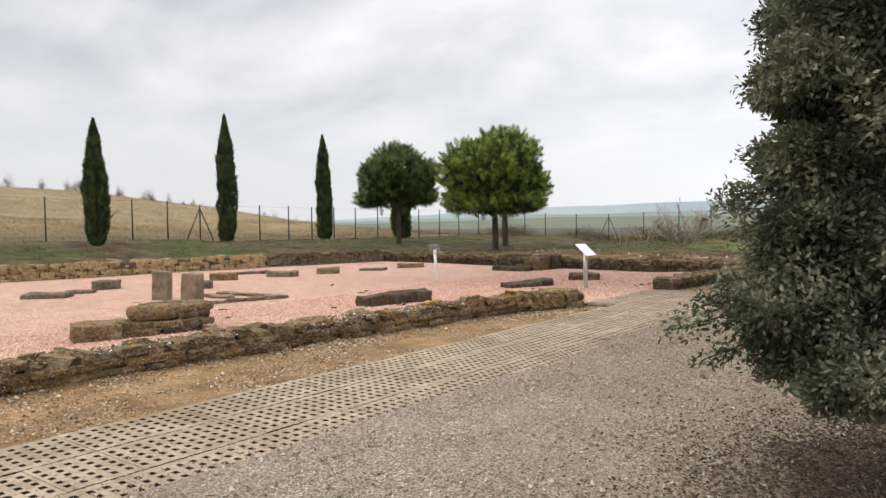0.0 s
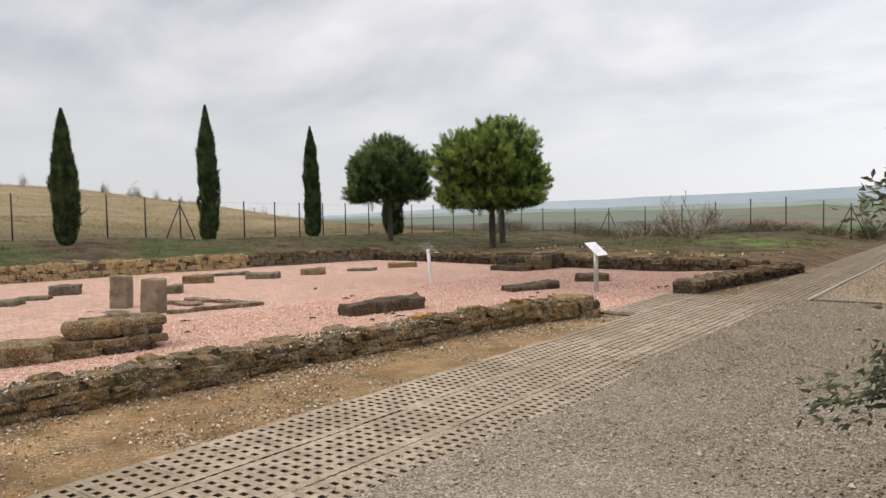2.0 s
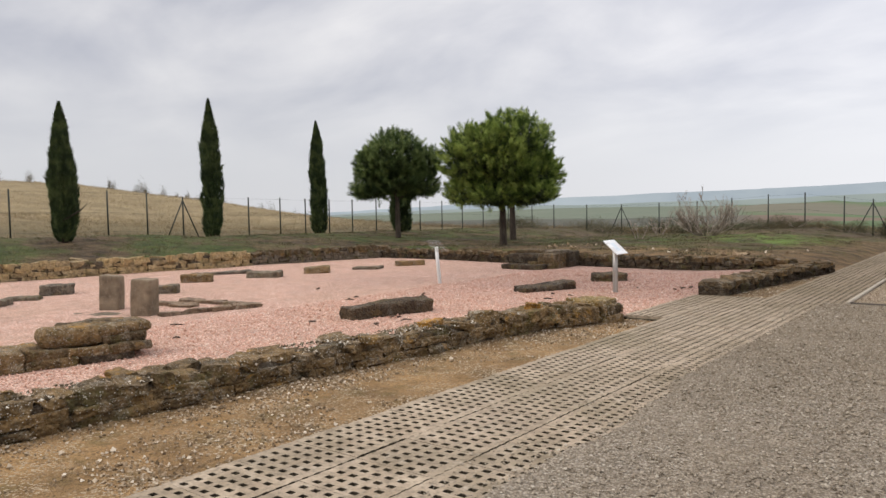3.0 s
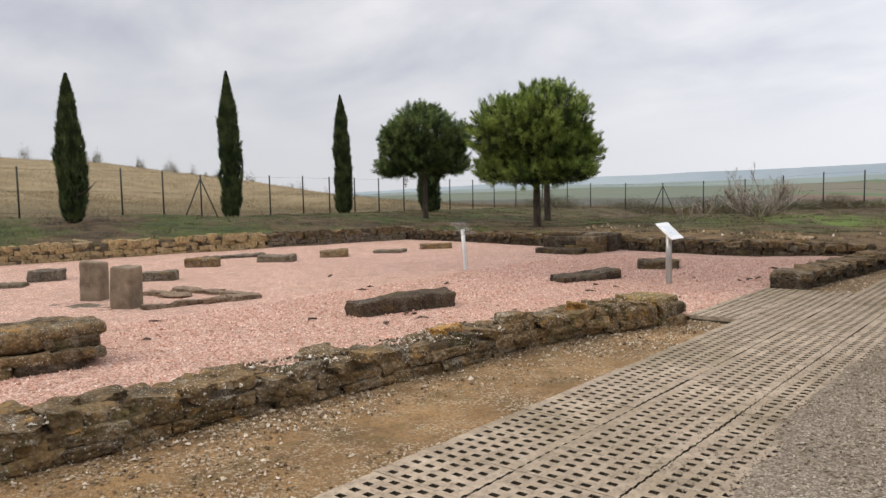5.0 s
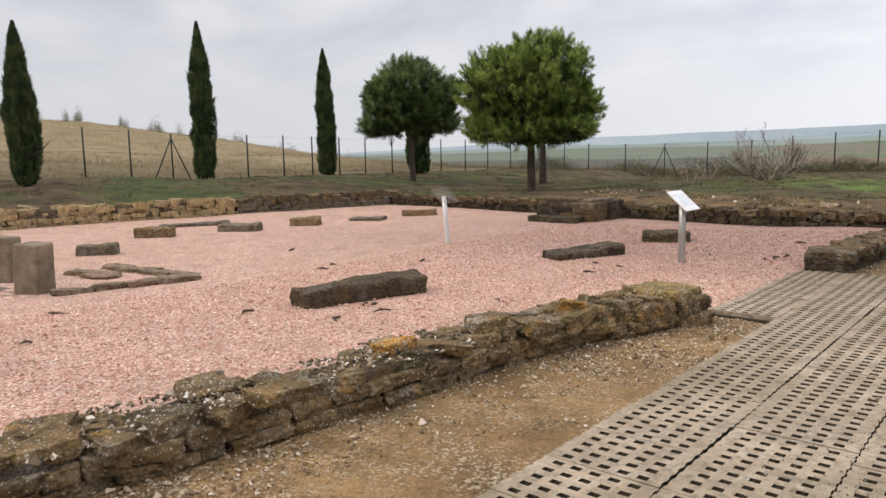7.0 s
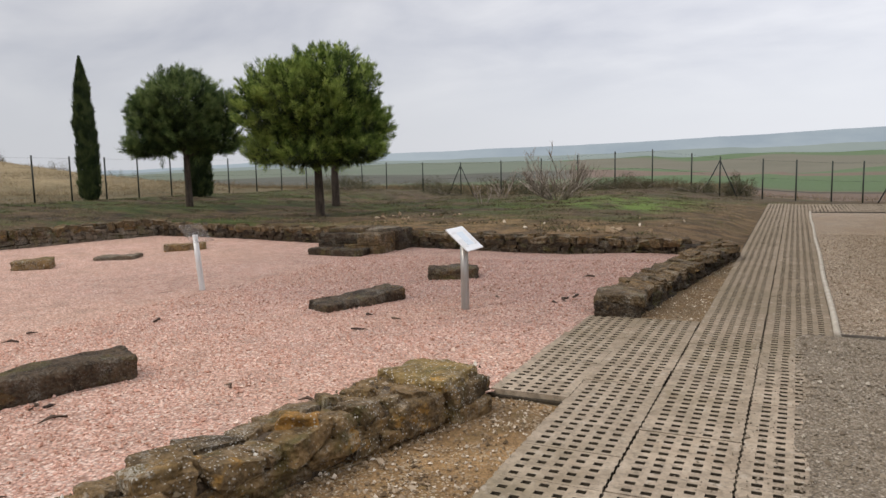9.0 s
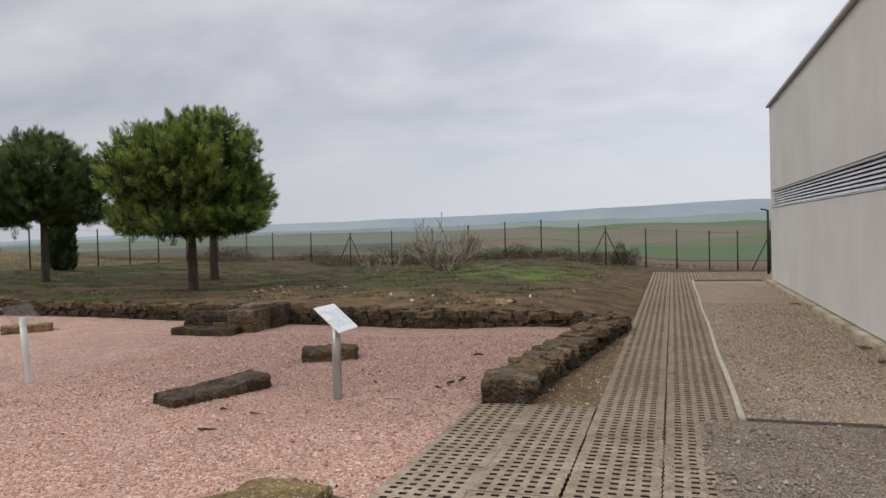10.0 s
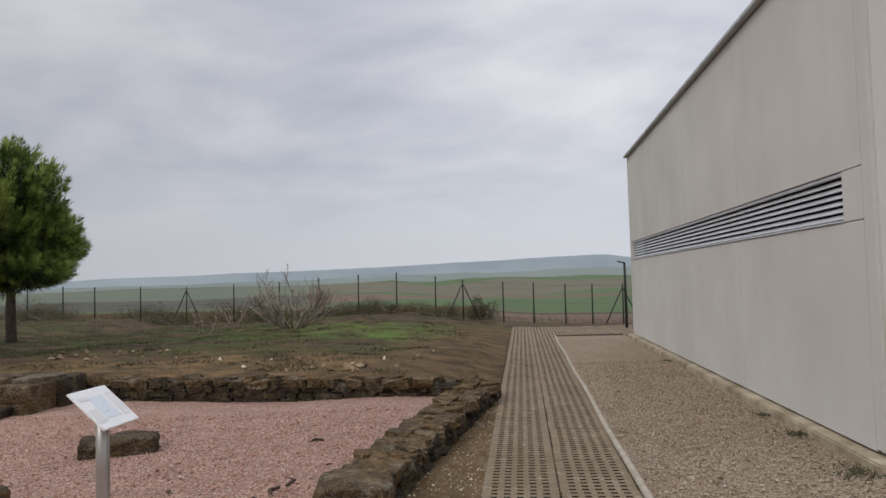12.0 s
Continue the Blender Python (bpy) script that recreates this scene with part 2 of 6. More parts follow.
def terrain_material():
    m = Mat("grassland", 0.97)
    straw = m.mix(m.ramp(m.noise(0.45, 7, 0.7), (0.36, 0.0), (0.64, 1.0)), (0.190, 0.145, 0.080), (0.310, 0.238, 0.132))
    soil = m.mix(m.ramp(m.noise(1.3, 7, 0.7), (0.36, 0.0), (0.64, 1.0)), (0.030, 0.021, 0.012), (0.145, 0.098, 0.053))
    green = m.mix(m.ramp(m.noise(2.1, 7, 0.72), (0.36, 0.0), (0.64, 1.0)), (0.024, 0.032, 0.009), (0.080, 0.110, 0.024))
    near = m.mix(m.ramp(m.noise(0.30, 7, 0.66, m.scaled(0.8, 1.3, 1)), (0.45, 0.0), (0.56, 0.9)), soil, green)
    near = m.mix(m.ramp(m.noise(0.8, 7, 0.72, m.scaled(1.0, 1.6, 1)), (0.56, 0.0), (0.66, 0.55)), near, (0.19, 0.135, 0.072))
    x, y = m.axis(0), m.axis(1)
    wob = m.math("MULTIPLY", m.noise(0.35, 5, 0.6), 6.0)
    # bare ochre ground close behind the north wall, brown ground by the fence
    ochre = m.math("MULTIPLY", m.span(m.math("ADD", y, wob), 28.8, 26.0), m.span(x, -16.0, -12.0))
    col = m.mix(m.math("MULTIPLY", ochre, 0.85), near, m.mix(m.ramp(m.noise(2.4, 6, 0.7), (0.38, 0.0), (0.62, 1.0)), (0.070, 0.046, 0.024), (0.27, 0.168, 0.076)))
    edge = m.math("MULTIPLY", m.span(m.math("ADD", x, m.math("MULTIPLY", m.noise(0.6, 5, 0.65), 2.4)), -7.2, -5.2), m.span(y, 37.0, 34.0))
    col = m.mix(m.math("MULTIPLY", edge, 0.9), col, m.mix(m.ramp(m.noise(2.0, 6, 0.7), (0.38, 0.0), (0.62, 1.0)), (0.060, 0.040, 0.021), (0.190, 0.122, 0.060)))
    brown = m.math("MULTIPLY", m.span(m.math("ADD", y, wob), 38.5, 41.0), m.span(m.math("ADD", y, wob), 47.0, 44.0))
    col = m.mix(m.math("MULTIPLY", brown, 0.8), col, m.mix(m.noise(1.7, 6, 0.7), (0.055, 0.040, 0.026), (0.14, 0.098, 0.060)))
    # a lush strip of grass below the fence
    lush = m.math("MULTIPLY", m.math("MULTIPLY", m.span(m.math("ADD", y, wob), 30.0, 32.0), m.span(m.math("ADD", y, wob), 38.5, 36.0)), m.math("MULTIPLY", m.span(x, -13.5, -11.0), m.span(x, -6.2, -7.4)))
    col = m.mix(m.math("MULTIPLY", lush, m.ramp(m.noise(0.9, 6, 0.7), (0.42, 0.0), (0.58, 0.9))), col, m.mix(m.noise(3.0, 6, 0.7), (0.070, 0.108, 0.020), (0.17, 0.26, 0.05)))
    # dry grass past the fence
    west = m.span(m.math("ADD", x, m.math("MULTIPLY", m.noise(0.2, 3), 4.0)), -25.0, -28.0)
    foot = m.span(m.math("ADD", x, m.math("MULTIPLY", m.noise(0.15, 5, 0.6), 14.0)), -38.0, -26.0)
    straw = m.mix(m.math("MULTIPLY", foot, 0.75), straw, m.mix(m.noise(0.9, 6, 0.7), (0.055, 0.046, 0.022), (0.150, 0.120, 0.062)))
    col = m.mix(west, col, straw)
    north = m.span(m.math("ADD", y, m.math("MULTIPLY", m.noise(0.2, 3), 4.0)), 43.5, 46.0)
    scrub = m.mix(m.ramp(m.noise(0.15, 6, 0.65), (0.4, 0.0), (0.6, 1.0)), (0.062, 0.050, 0.030), (0.165, 0.125, 0.080))
    # green and straw strips of the unsown valley floor
    far = m.math("ADD", y, m.math("MULTIPLY", m.noise(0.02, 4, 0.6), 60.0))
    scrub = m.mix(m.span(far, 125.0, 165.0), scrub, m.mix(m.noise(0.05, 5, 0.65), (0.075, 0.098, 0.045), (0.125, 0.140, 0.075)))
    scrub = m.mix(m.span(far, 210.0, 250.0), scrub, m.mix(m.noise(0.03, 5, 0.6), (0.060, 0.062, 0.048), (0.110, 0.105, 0.082)))
    scrub = m.mix(m.span(far, 420.0, 520.0), scrub, m.mix(m.noise(0.012, 5, 0.6), (0.100, 0.125, 0.085), (0.150, 0.165, 0.120)))
    col = m.mix(north, col, scrub)
    # ploughed and sown fields in long strips
    d = m.math("ADD", m.math("ADD", y, m.math("MULTIPLY", x, 0.22)), m.math("MULTIPLY", m.noise(0.006, 3, 0.5), 90.0))
    plough = m.mix(m.noise(0.05, 5, 0.6), (0.120, 0.082, 0.060), (0.185, 0.132, 0.098))
    sown = m.mix(m.noise(0.02, 5, 0.6), (0.062, 0.110, 0.042), (0.115, 0.150, 0.072))
    pale = m.mix(m.noise(0.012, 5, 0.6), (0.110, 0.104, 0.070), (0.165, 0.148, 0.105))
    f = m.mix(m.span(d, 128.0, 150.0), plough, sown)
    f = m.mix(m.span(d, 235.0, 270.0), f, plough)
    f = m.mix(m.span(d, 400.0, 450.0), f, sown)
    f = m.mix(m.span(d, 540.0, 620.0), f, pale)
    f = m.mix(m.span(d, 960.0, 1080.0), f, sown)
    # a dark weedy balk between the near fields
    balk = m.math("MULTIPLY", m.span(d, 122.0, 127.0), m.span(d, 136.0, 131.0))
    f = m.mix(m.math("MULTIPLY", balk, 0.8), f, (0.035, 0.034, 0.022))
    lane = m.math("MULTIPLY", m.span(y, 47.0, 52.0), m.span(m.math("ADD", x, m.math("MULTIPLY", y, 0.30)), -4.0, 14.0))
    col = m.mix(lane, col, f)
    m.color(col)
    m.bump(m.mix(0.5, m.noise(7, 8, 0.75), m.noise(30, 4, 0.7)), 1.0, 0.08)
    return m.m


def concrete_paver_material():
    m = Mat("paver_concrete", 0.9)
    col = m.mix(m.ramp(m.noise(4.0, 6, 0.65), (0.35, 0.0), (0.65, 1.0)), (0.305, 0.232, 0.158), (0.485, 0.388, 0.282))
    col = m.mix(m.math("MULTIPLY", m.each(), 0.4), col, (0.275, 0.220, 0.160))
    col = m.mix(m.ramp(m.noise(0.8, 5, 0.6), (0.46, 0.0), (0.66, 0.6)), col, (0.165, 0.132, 0.072))
    # the pavers turn a darker brown further north along the path
    north_dark = m.math("MULTIPLY", m.span(m.math("ADD", m.axis(1), m.math("MULTIPLY", m.noise(0.6, 5), 6.0)), 14.5, 19.0), 0.55)
    col = m.mix(north_dark, col, (0.145, 0.105, 0.060))
    col = m.mix(m.ramp(m.noise(7.0, 7, 0.75), (0.48, 0.0), (0.63, 0.6)), col, (0.165, 0.128, 0.086))
    col = m.mix(m.ramp(m.noise(9.0, 6, 0.7, m.scaled(1.2, 0.8, 1)), (0.56, 0.0), (0.66, 0.5)), col, (0.46, 0.40, 0.32))
    col = m.mix(m.ramp(m.noise(19, 6, 0.75), (0.50, 0.0), (0.64, 0.6)), col, (0.14, 0.112, 0.076))
    col = m.mix(m.ramp(m.noise(60, 3, 0.6), (0.55, 0.0), (0.7, 0.4)), col, (0.12, 0.11, 0.09))
    m.color(col)
    m.bump(m.noise(90, 5, 0.7), 0.5, 0.006)
    return m.m


def plaster_material():
    m = Mat("panel_concrete", 0.85)
    col = m.mix(m.ramp(m.noise(0.5, 5, 0.6), (0.35, 0.0), (0.65, 1.0)), (0.565, 0.548, 0.512), (0.64, 0.624, 0.588))
    streak = m.ramp(m.noise(1.6, 5, 0.6, m.scaled(1.5, 1.5, 0.06)), (0.48, 0.0), (0.80, 0.13))
    col = m.mix(streak, col, (0.42, 0.395, 0.36))
    col = m.mix(m.ramp(m.noise(25, 4, 0.6), (0.5, 0.0), (0.8, 0.2)), col, (0.5, 0.48, 0.44))
    m.color(col)
    m.bump(m.mix(0.4, m.noise(40, 5, 0.6), m.noise(3, 3)), 0.25, 0.006)
    return m.m


def foliage_material(name, a, b, c, through=0.25, rough=0.55):
    m = Mat(name, rough)
    tips = m.mix(0.28, m.ramp(m.noise(3.2, 2, 0.5), (0.38, 0.0), (0.62, 1.0)), m.island())
    col = m.ramp(tips, (0.18, a), (0.52, b), (0.86, c))
    col = m.mix(m.ramp(m.noise(1.6, 3, 0.6), (0.38, 0.55), (0.55, 0.0)), col, a)
    col = m.mix(m.ramp(m.noise(0.9, 2), (0.45, 0.0), (0.7, 0.5)), col, c)
    m.color(col)
    tr = m.node("ShaderNodeBsdfTranslucent")
    m.link(col, tr.inputs[0])
    mx = m.node("ShaderNodeMixShader")
    mx.inputs[0].default_value = through
    m.link(m.b.outputs[0], mx.inputs[1]); m.link(tr.outputs[0], mx.inputs[2])
    m.link(mx.outputs[0], m.nt.nodes["Material Output"].inputs[0])
    return m.m


def simple(name, a, b, scale, rough=0.8, metal=0.0, bumped=0.3, dist=0.005, stretch=(1, 1, 1)):
    m = Mat(name, rough, metal)
    v = m.scaled(*stretch)
    m.color(m.mix(m.ramp(m.noise(scale, 6, 0.65, v), (0.33, 0.0), (0.67, 1.0)), a, b))
    m.bump(m.noise(scale * 4, 5, 0.65, v), bumped, dist)
    return m.m


def pebble_material(name, *tones, dull=None):
    m = Mat(name, 0.9)
    m.color(dull_zone(m, m.ramp(m.island(), *tones), dull))
    return m.m


# middle, height and size of the orange-crusted stones on the front wall
OCHRE = [(-6.22, 11.78, 0.215, 0.50, 0.46, 0.085, -11), (-6.40, 10.62, 0.245, 0.21, 0.18, 0.11, 30), (-6.60, 9.80, 0.25, 0.24, 0.20, 0.10, 70), (-6.74, 9.05, 0.25, 0.22, 0.20, 0.08, 10), (-6.62, 7.98, 0.25, 0.20, 0.15, 0.07, 75)]
MAT_EARTH = earth_material()
# the same earth in a darker tone, for the wedge by the short wall
MAT_EARTH_DARK = earth_material("dark_earth", 0.55)
MAT_TERRAIN = terrain_material()
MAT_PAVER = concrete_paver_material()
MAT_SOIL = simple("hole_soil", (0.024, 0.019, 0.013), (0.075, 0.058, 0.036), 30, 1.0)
MAT_PANEL = plaster_material()
MAT_PLINTH = simple("stained_plinth_concrete", (0.20, 0.155, 0.090), (0.50, 0.43, 0.32), 2.2, 0.9, bumped=0.5)
MAT_COPING = simple("coping_metal", (0.42, 0.42, 0.42), (0.55, 0.55, 0.54), 6, 0.45, 0.6, 0.05)
MAT_LOUVRE = simple("louvre_aluminium", (0.56, 0.57, 0.60), (0.70, 0.71, 0.74), 4, 0.45, 0.3, 0.05)
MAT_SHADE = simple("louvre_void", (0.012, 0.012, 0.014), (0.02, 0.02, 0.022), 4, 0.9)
MAT_KERB = simple("edging_concrete", (0.31, 0.27, 0.215), (0.48, 0.43, 0.35), 9, 0.85, bumped=0.4)
MAT_RUST = simple("edging_steel", (0.10, 0.085, 0.07), (0.19, 0.165, 0.14), 20, 0.7, 0.4)
MAT_POST = simple("brushed_post_metal", (0.33, 0.315, 0.29), (0.46, 0.44, 0.41), 12, 0.42, 0.7, 0.1, stretch=(1, 1, 0.1))
MAT_POST_PALE = simple("pale_post_metal", (0.52, 0.51, 0.49), (0.64, 0.63, 0.61), 12, 0.5, 0.3, 0.1, stretch=(1, 1, 0.1))
MAT_SIGN = simple("sign_laminate", (0.76, 0.76, 0.75), (0.82, 0.82, 0.81), 7, 0.3, 0.0, 0.02)
MAT_PRINT = simple("sign_print_blue", (0.60, 0.67, 0.72), (0.70, 0.74, 0.77), 12, 0.3, 0.0, 0.02)
MAT_PRINT_TXT = simple("sign_print_grey", (0.66, 0.645, 0.625), (0.72, 0.705, 0.69), 12, 0.3, 0.0, 0.02)
def clear_plate():
    m = Mat("clear_acrylic", 0.12)
    m.b.inputs["Alpha"].default_value = 0.15
    m.color(m.mix(m.ramp(m.noise(9, 4), (0.4, 0.0), (0.6, 1.0)), (0.22, 0.18, 0.15), (0.34, 0.29, 0.25)))
    return m.m


MAT_CLEAR = clear_plate()
MAT_FENCE = simple("fence_steel_green", (0.022, 0.026, 0.022), (0.045, 0.05, 0.042), 10, 0.6, 0.2)
MAT_BARK = simple("pine_bark", (0.034, 0.026, 0.020), (0.095, 0.072, 0.055), 9, 0.95, bumped=1.0, dist=0.03, stretch=(1, 1, 0.3))
MAT_TWIG = simple("bare_twig", (0.15, 0.118, 0.092), (0.40, 0.335, 0.275), 9, 0.9)
MAT_OAK = foliage_material("holm_oak_leaf", (0.050, 0.060, 0.034), (0.108, 0.122, 0.070), (0.225, 0.232, 0.155), 0.26, 0.38)
MAT_PINE = foliage_material("pine_needle", (0.052, 0.086, 0.020), (0.185, 0.260, 0.058), (0.40, 0.475, 0.130), 0.45)
# inner needles: the crown's own shade painted as a darker green
MAT_PINE_SHADED = foliage_material("shaded_pine_needle", (0.022, 0.036, 0.012), (0.045, 0.066, 0.022), (0.075, 0.098, 0.036), 0.2)
MAT_PINE_DARK = foliage_material("dark_pine_needle", (0.042, 0.068, 0.026), (0.125, 0.180, 0.064), (0.25, 0.310, 0.115), 0.4)
MAT_CYPRESS = foliage_material("cypress_spray", (0.028, 0.044, 0.019), (0.056, 0.082, 0.031), (0.110, 0.138, 0.052), 0.2)
MAT_GRASS = foliage_material("grass_blade", (0.060, 0.066, 0.022), (0.115, 0.130, 0.038), (0.18, 0.165, 0.070), 0.3)
MAT_STRAW = foliage_material("dry_grass_blade", (0.10, 0.072, 0.036), (0.19, 0.138, 0.070), (0.29, 0.22, 0.125), 0.3)
MAT_STRAW_PALE = foliage_material("pale_hill_grass", (0.22, 0.165, 0.092), (0.31, 0.24, 0.135), (0.40, 0.32, 0.19), 0.5)
MAT_STRAW_DIM = foliage_material("brown_weed", (0.045, 0.038, 0.018), (0.085, 0.070, 0.034), (0.14, 0.112, 0.062), 0.25)
MAT_SCRUB = foliage_material("scrub_leaf", (0.045, 0.048, 0.024), (0.09, 0.085, 0.045), (0.15, 0.13, 0.075), 0.2)
MAT_LITTER = pebble_material("dead_leaf", (0.0, (0.050, 0.034, 0.026)), (0.6, (0.105, 0.072, 0.052)), (1.0, (0.19, 0.135, 0.095)))
MAT_PEB_PINK = pebble_material("pink_pebble", (0.0, (0.36, 0.185, 0.12)), (0.25, (0.56, 0.318, 0.232)), (0.75, (0.66, 0.413, 0.318)), (1.0, (0.82, 0.64, 0.52)), dull=DULL_PINK)
MAT_PEB_GREY = pebble_material("grey_pebble", (0.0, (0.205, 0.166, 0.123)), (0.4, (0.31, 0.258, 0.196)), (0.85, (0.40, 0.342, 0.268)), (1.0, (0.56, 0.505, 0.42)), dull=DARK_SHADED_YARD)
MAT_PEB_BEIGE = pebble_material("pale_chip", (0.0, (0.16, 0.115, 0.072)), (0.5, (0.32, 0.25, 0.175)), (1.0, (0.50, 0.425, 0.33)))

MAT_PEB_VERGE = pebble_material("verge_chip", (0.0, (0.10, 0.066, 0.036)), (0.4, (0.26, 0.180, 0.105)), (0.75, (0.42, 0.325, 0.22)), (1.0, (0.66, 0.57, 0.45)))
MAT_PEB_RUBBLE = pebble_material("rubble_bit", (0.0, (0.07, 0.052, 0.033)), (0.45, (0.19, 0.14, 0.085)), (0.7, (0.34, 0.27, 0.19)), (1.0, (0.70, 0.65, 0.56)))


# distance haze is painted in: the ridges glow in a pale, bluish colour
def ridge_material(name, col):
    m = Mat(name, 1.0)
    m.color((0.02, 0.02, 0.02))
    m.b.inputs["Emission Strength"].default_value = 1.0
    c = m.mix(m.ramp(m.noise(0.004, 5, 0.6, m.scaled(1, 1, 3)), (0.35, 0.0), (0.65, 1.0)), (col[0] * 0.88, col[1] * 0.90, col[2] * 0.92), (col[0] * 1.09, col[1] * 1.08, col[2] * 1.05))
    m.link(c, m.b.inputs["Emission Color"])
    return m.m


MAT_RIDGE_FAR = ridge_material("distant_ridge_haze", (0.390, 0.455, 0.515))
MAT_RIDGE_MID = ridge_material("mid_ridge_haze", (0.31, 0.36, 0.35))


# ---- mesh helpers ----
def mesh_of(name, verts, faces, material, smooth=False):
    me = bpy.data.meshes.new(name)
    me.from_pydata([tuple(v) for v in np.asarray(verts, float).tolist()], [], np.asarray(faces).tolist() if not isinstance(faces, list) else faces)
    me.materials.append(material)
    if smooth:
        me.polygons.foreach_set("use_smooth", [True] * len(me.polygons))
    me.update()
    return me


def part(name, data, material, parent, label=""):
    """Links a bmesh or a mesh as one object under a thing or a part."""
    if isinstance(data, bmesh.types.BMesh):
        me = bpy.data.meshes.new(name)
        data.to_mesh(me)
        data.free()
        me.materials.append(material)
    else:
        me = data
    ob = new(name, me)
    ob.parent = parent
    if label:
        ob["label"] = label
    return ob


def empty(name, x, y, z, rz=0.0):
    ob = new(name)
    ob.empty_display_size = 0.2
    ob.matrix_world = pose(x, y, z, 0, 0, rz)
    return ob


def box_bm(sx, sy, sz, at=(0, 0, 0), bevel=0.0, turn=None):
    bm = bmesh.new()
    bmesh.ops.create_cube(bm, size=1.0)
    bmesh.ops.scale(bm, vec=(sx, sy, sz), verts=bm.verts)
    if bevel:
        bmesh.ops.bevel(bm, geom=bm.edges[:], offset=bevel, segments=2, affect="EDGES")
    if turn is not None:
        bmesh.ops.transform(bm, matrix=turn, verts=bm.verts)
    bmesh.ops.translate(bm, vec=at, verts=bm.verts)
    return bm


def tube_data(points, radii, sides=8):
    """Verts and faces of a tapered tube along points."""
    pts = [Vector(p) for p in points]
    verts, faces = [], []
    for i, p in enumerate(pts):
        d = (pts[min(i + 1, len(pts) - 1)] - pts[max(i - 1, 0)]).normalized()
        a = d.orthogonal().normalized()
        b = d.cross(a)
        for k in range(sides):
            w = 2 * math.pi * k / sides
            verts.append(tuple(p + (a * math.cos(w) + b * math.sin(w)) * radii[i]))
    for i in range(len(pts) - 1):
        for k in range(sides):
            k2 = (k + 1) % sides
            faces.append((i * sides + k, i * sides + k2, (i + 1) * sides + k2, (i + 1) * sides + k))
    faces.append(tuple(range(sides))[::-1])
    faces.append(tuple((len(pts) - 1) * sides + k for k in range(sides)))
    return verts, faces


def join_data(chunks):
    verts, faces = [], []
    for v, f in chunks:
        n = len(verts)
        verts.extend(v)
        faces.extend(tuple(i + n for i in q) for q in f)
    return verts, faces


def smooth01(a, b, v):
    t = np.clip((v - a) / (b - a), 0, 1)
    return t * t * (3 - 2 * t)


def vnoise(x, y, scale, seed=0):
    """Smooth value noise on arrays, about -1 to 1."""
    rng = np.random.RandomState(seed)
    g = rng.uniform(-1, 1, (64, 64))
    u, v = np.asarray(x) * scale + 1000.3, np.asarray(y) * scale + 1000.7
    i, j = np.floor(u).astype(int), np.floor(v).astype(int)
    fu, fv = u - i, v - j
    fu, fv = fu * fu * (3 - 2 * fu), fv * fv * (3 - 2 * fv)
    a, b = g[i % 64, j % 64], g[(i + 1) % 64, j % 64]
    c, d = g[i % 64, (j + 1) % 64], g[(i + 1) % 64, (j + 1) % 64]
    return (a * (1 - fu) + b * fu) * (1 - fv) + (c * (1 - fu) + d * fu) * fv


# ---- the plan ----
def west_x(y):
    return -22.4 + 0.26 * (np.asarray(y, float) - 10.5)


def north_y(x):
    return 20.2 - (np.asarray(x, float) + 5.2) * 0.115


def front_x(y):
    """The outer foot of the front wall, the entry's edge and the short wall's foot."""
    return np.interp(y, [-8, 0, 4, 7.2, 10.2, 12.2, 15.1, 20.4], [-7.6, -7.25, -7.03, -6.73, -6.35, -5.90, -5.50, -4.80])


def pink_z(x, y):
    return -0.085 + 0.08 * smooth01(-8.5, -6.2, np.asarray(x, float)) + 0.012 * vnoise(x, y, 0.7, 3)


def fence_north_z(x):
    return np.interp(x, [-40, -30, -23, -19, -15, -11.5, -9.8, -8, -7, -5.3, -4, -2.5, 8], [0.5, 0.42, 0.08, 0.0, 0.08, 0.30, 0.34, 0.10, -0.05, -0.18, -0.26, -0.36, -0.5])


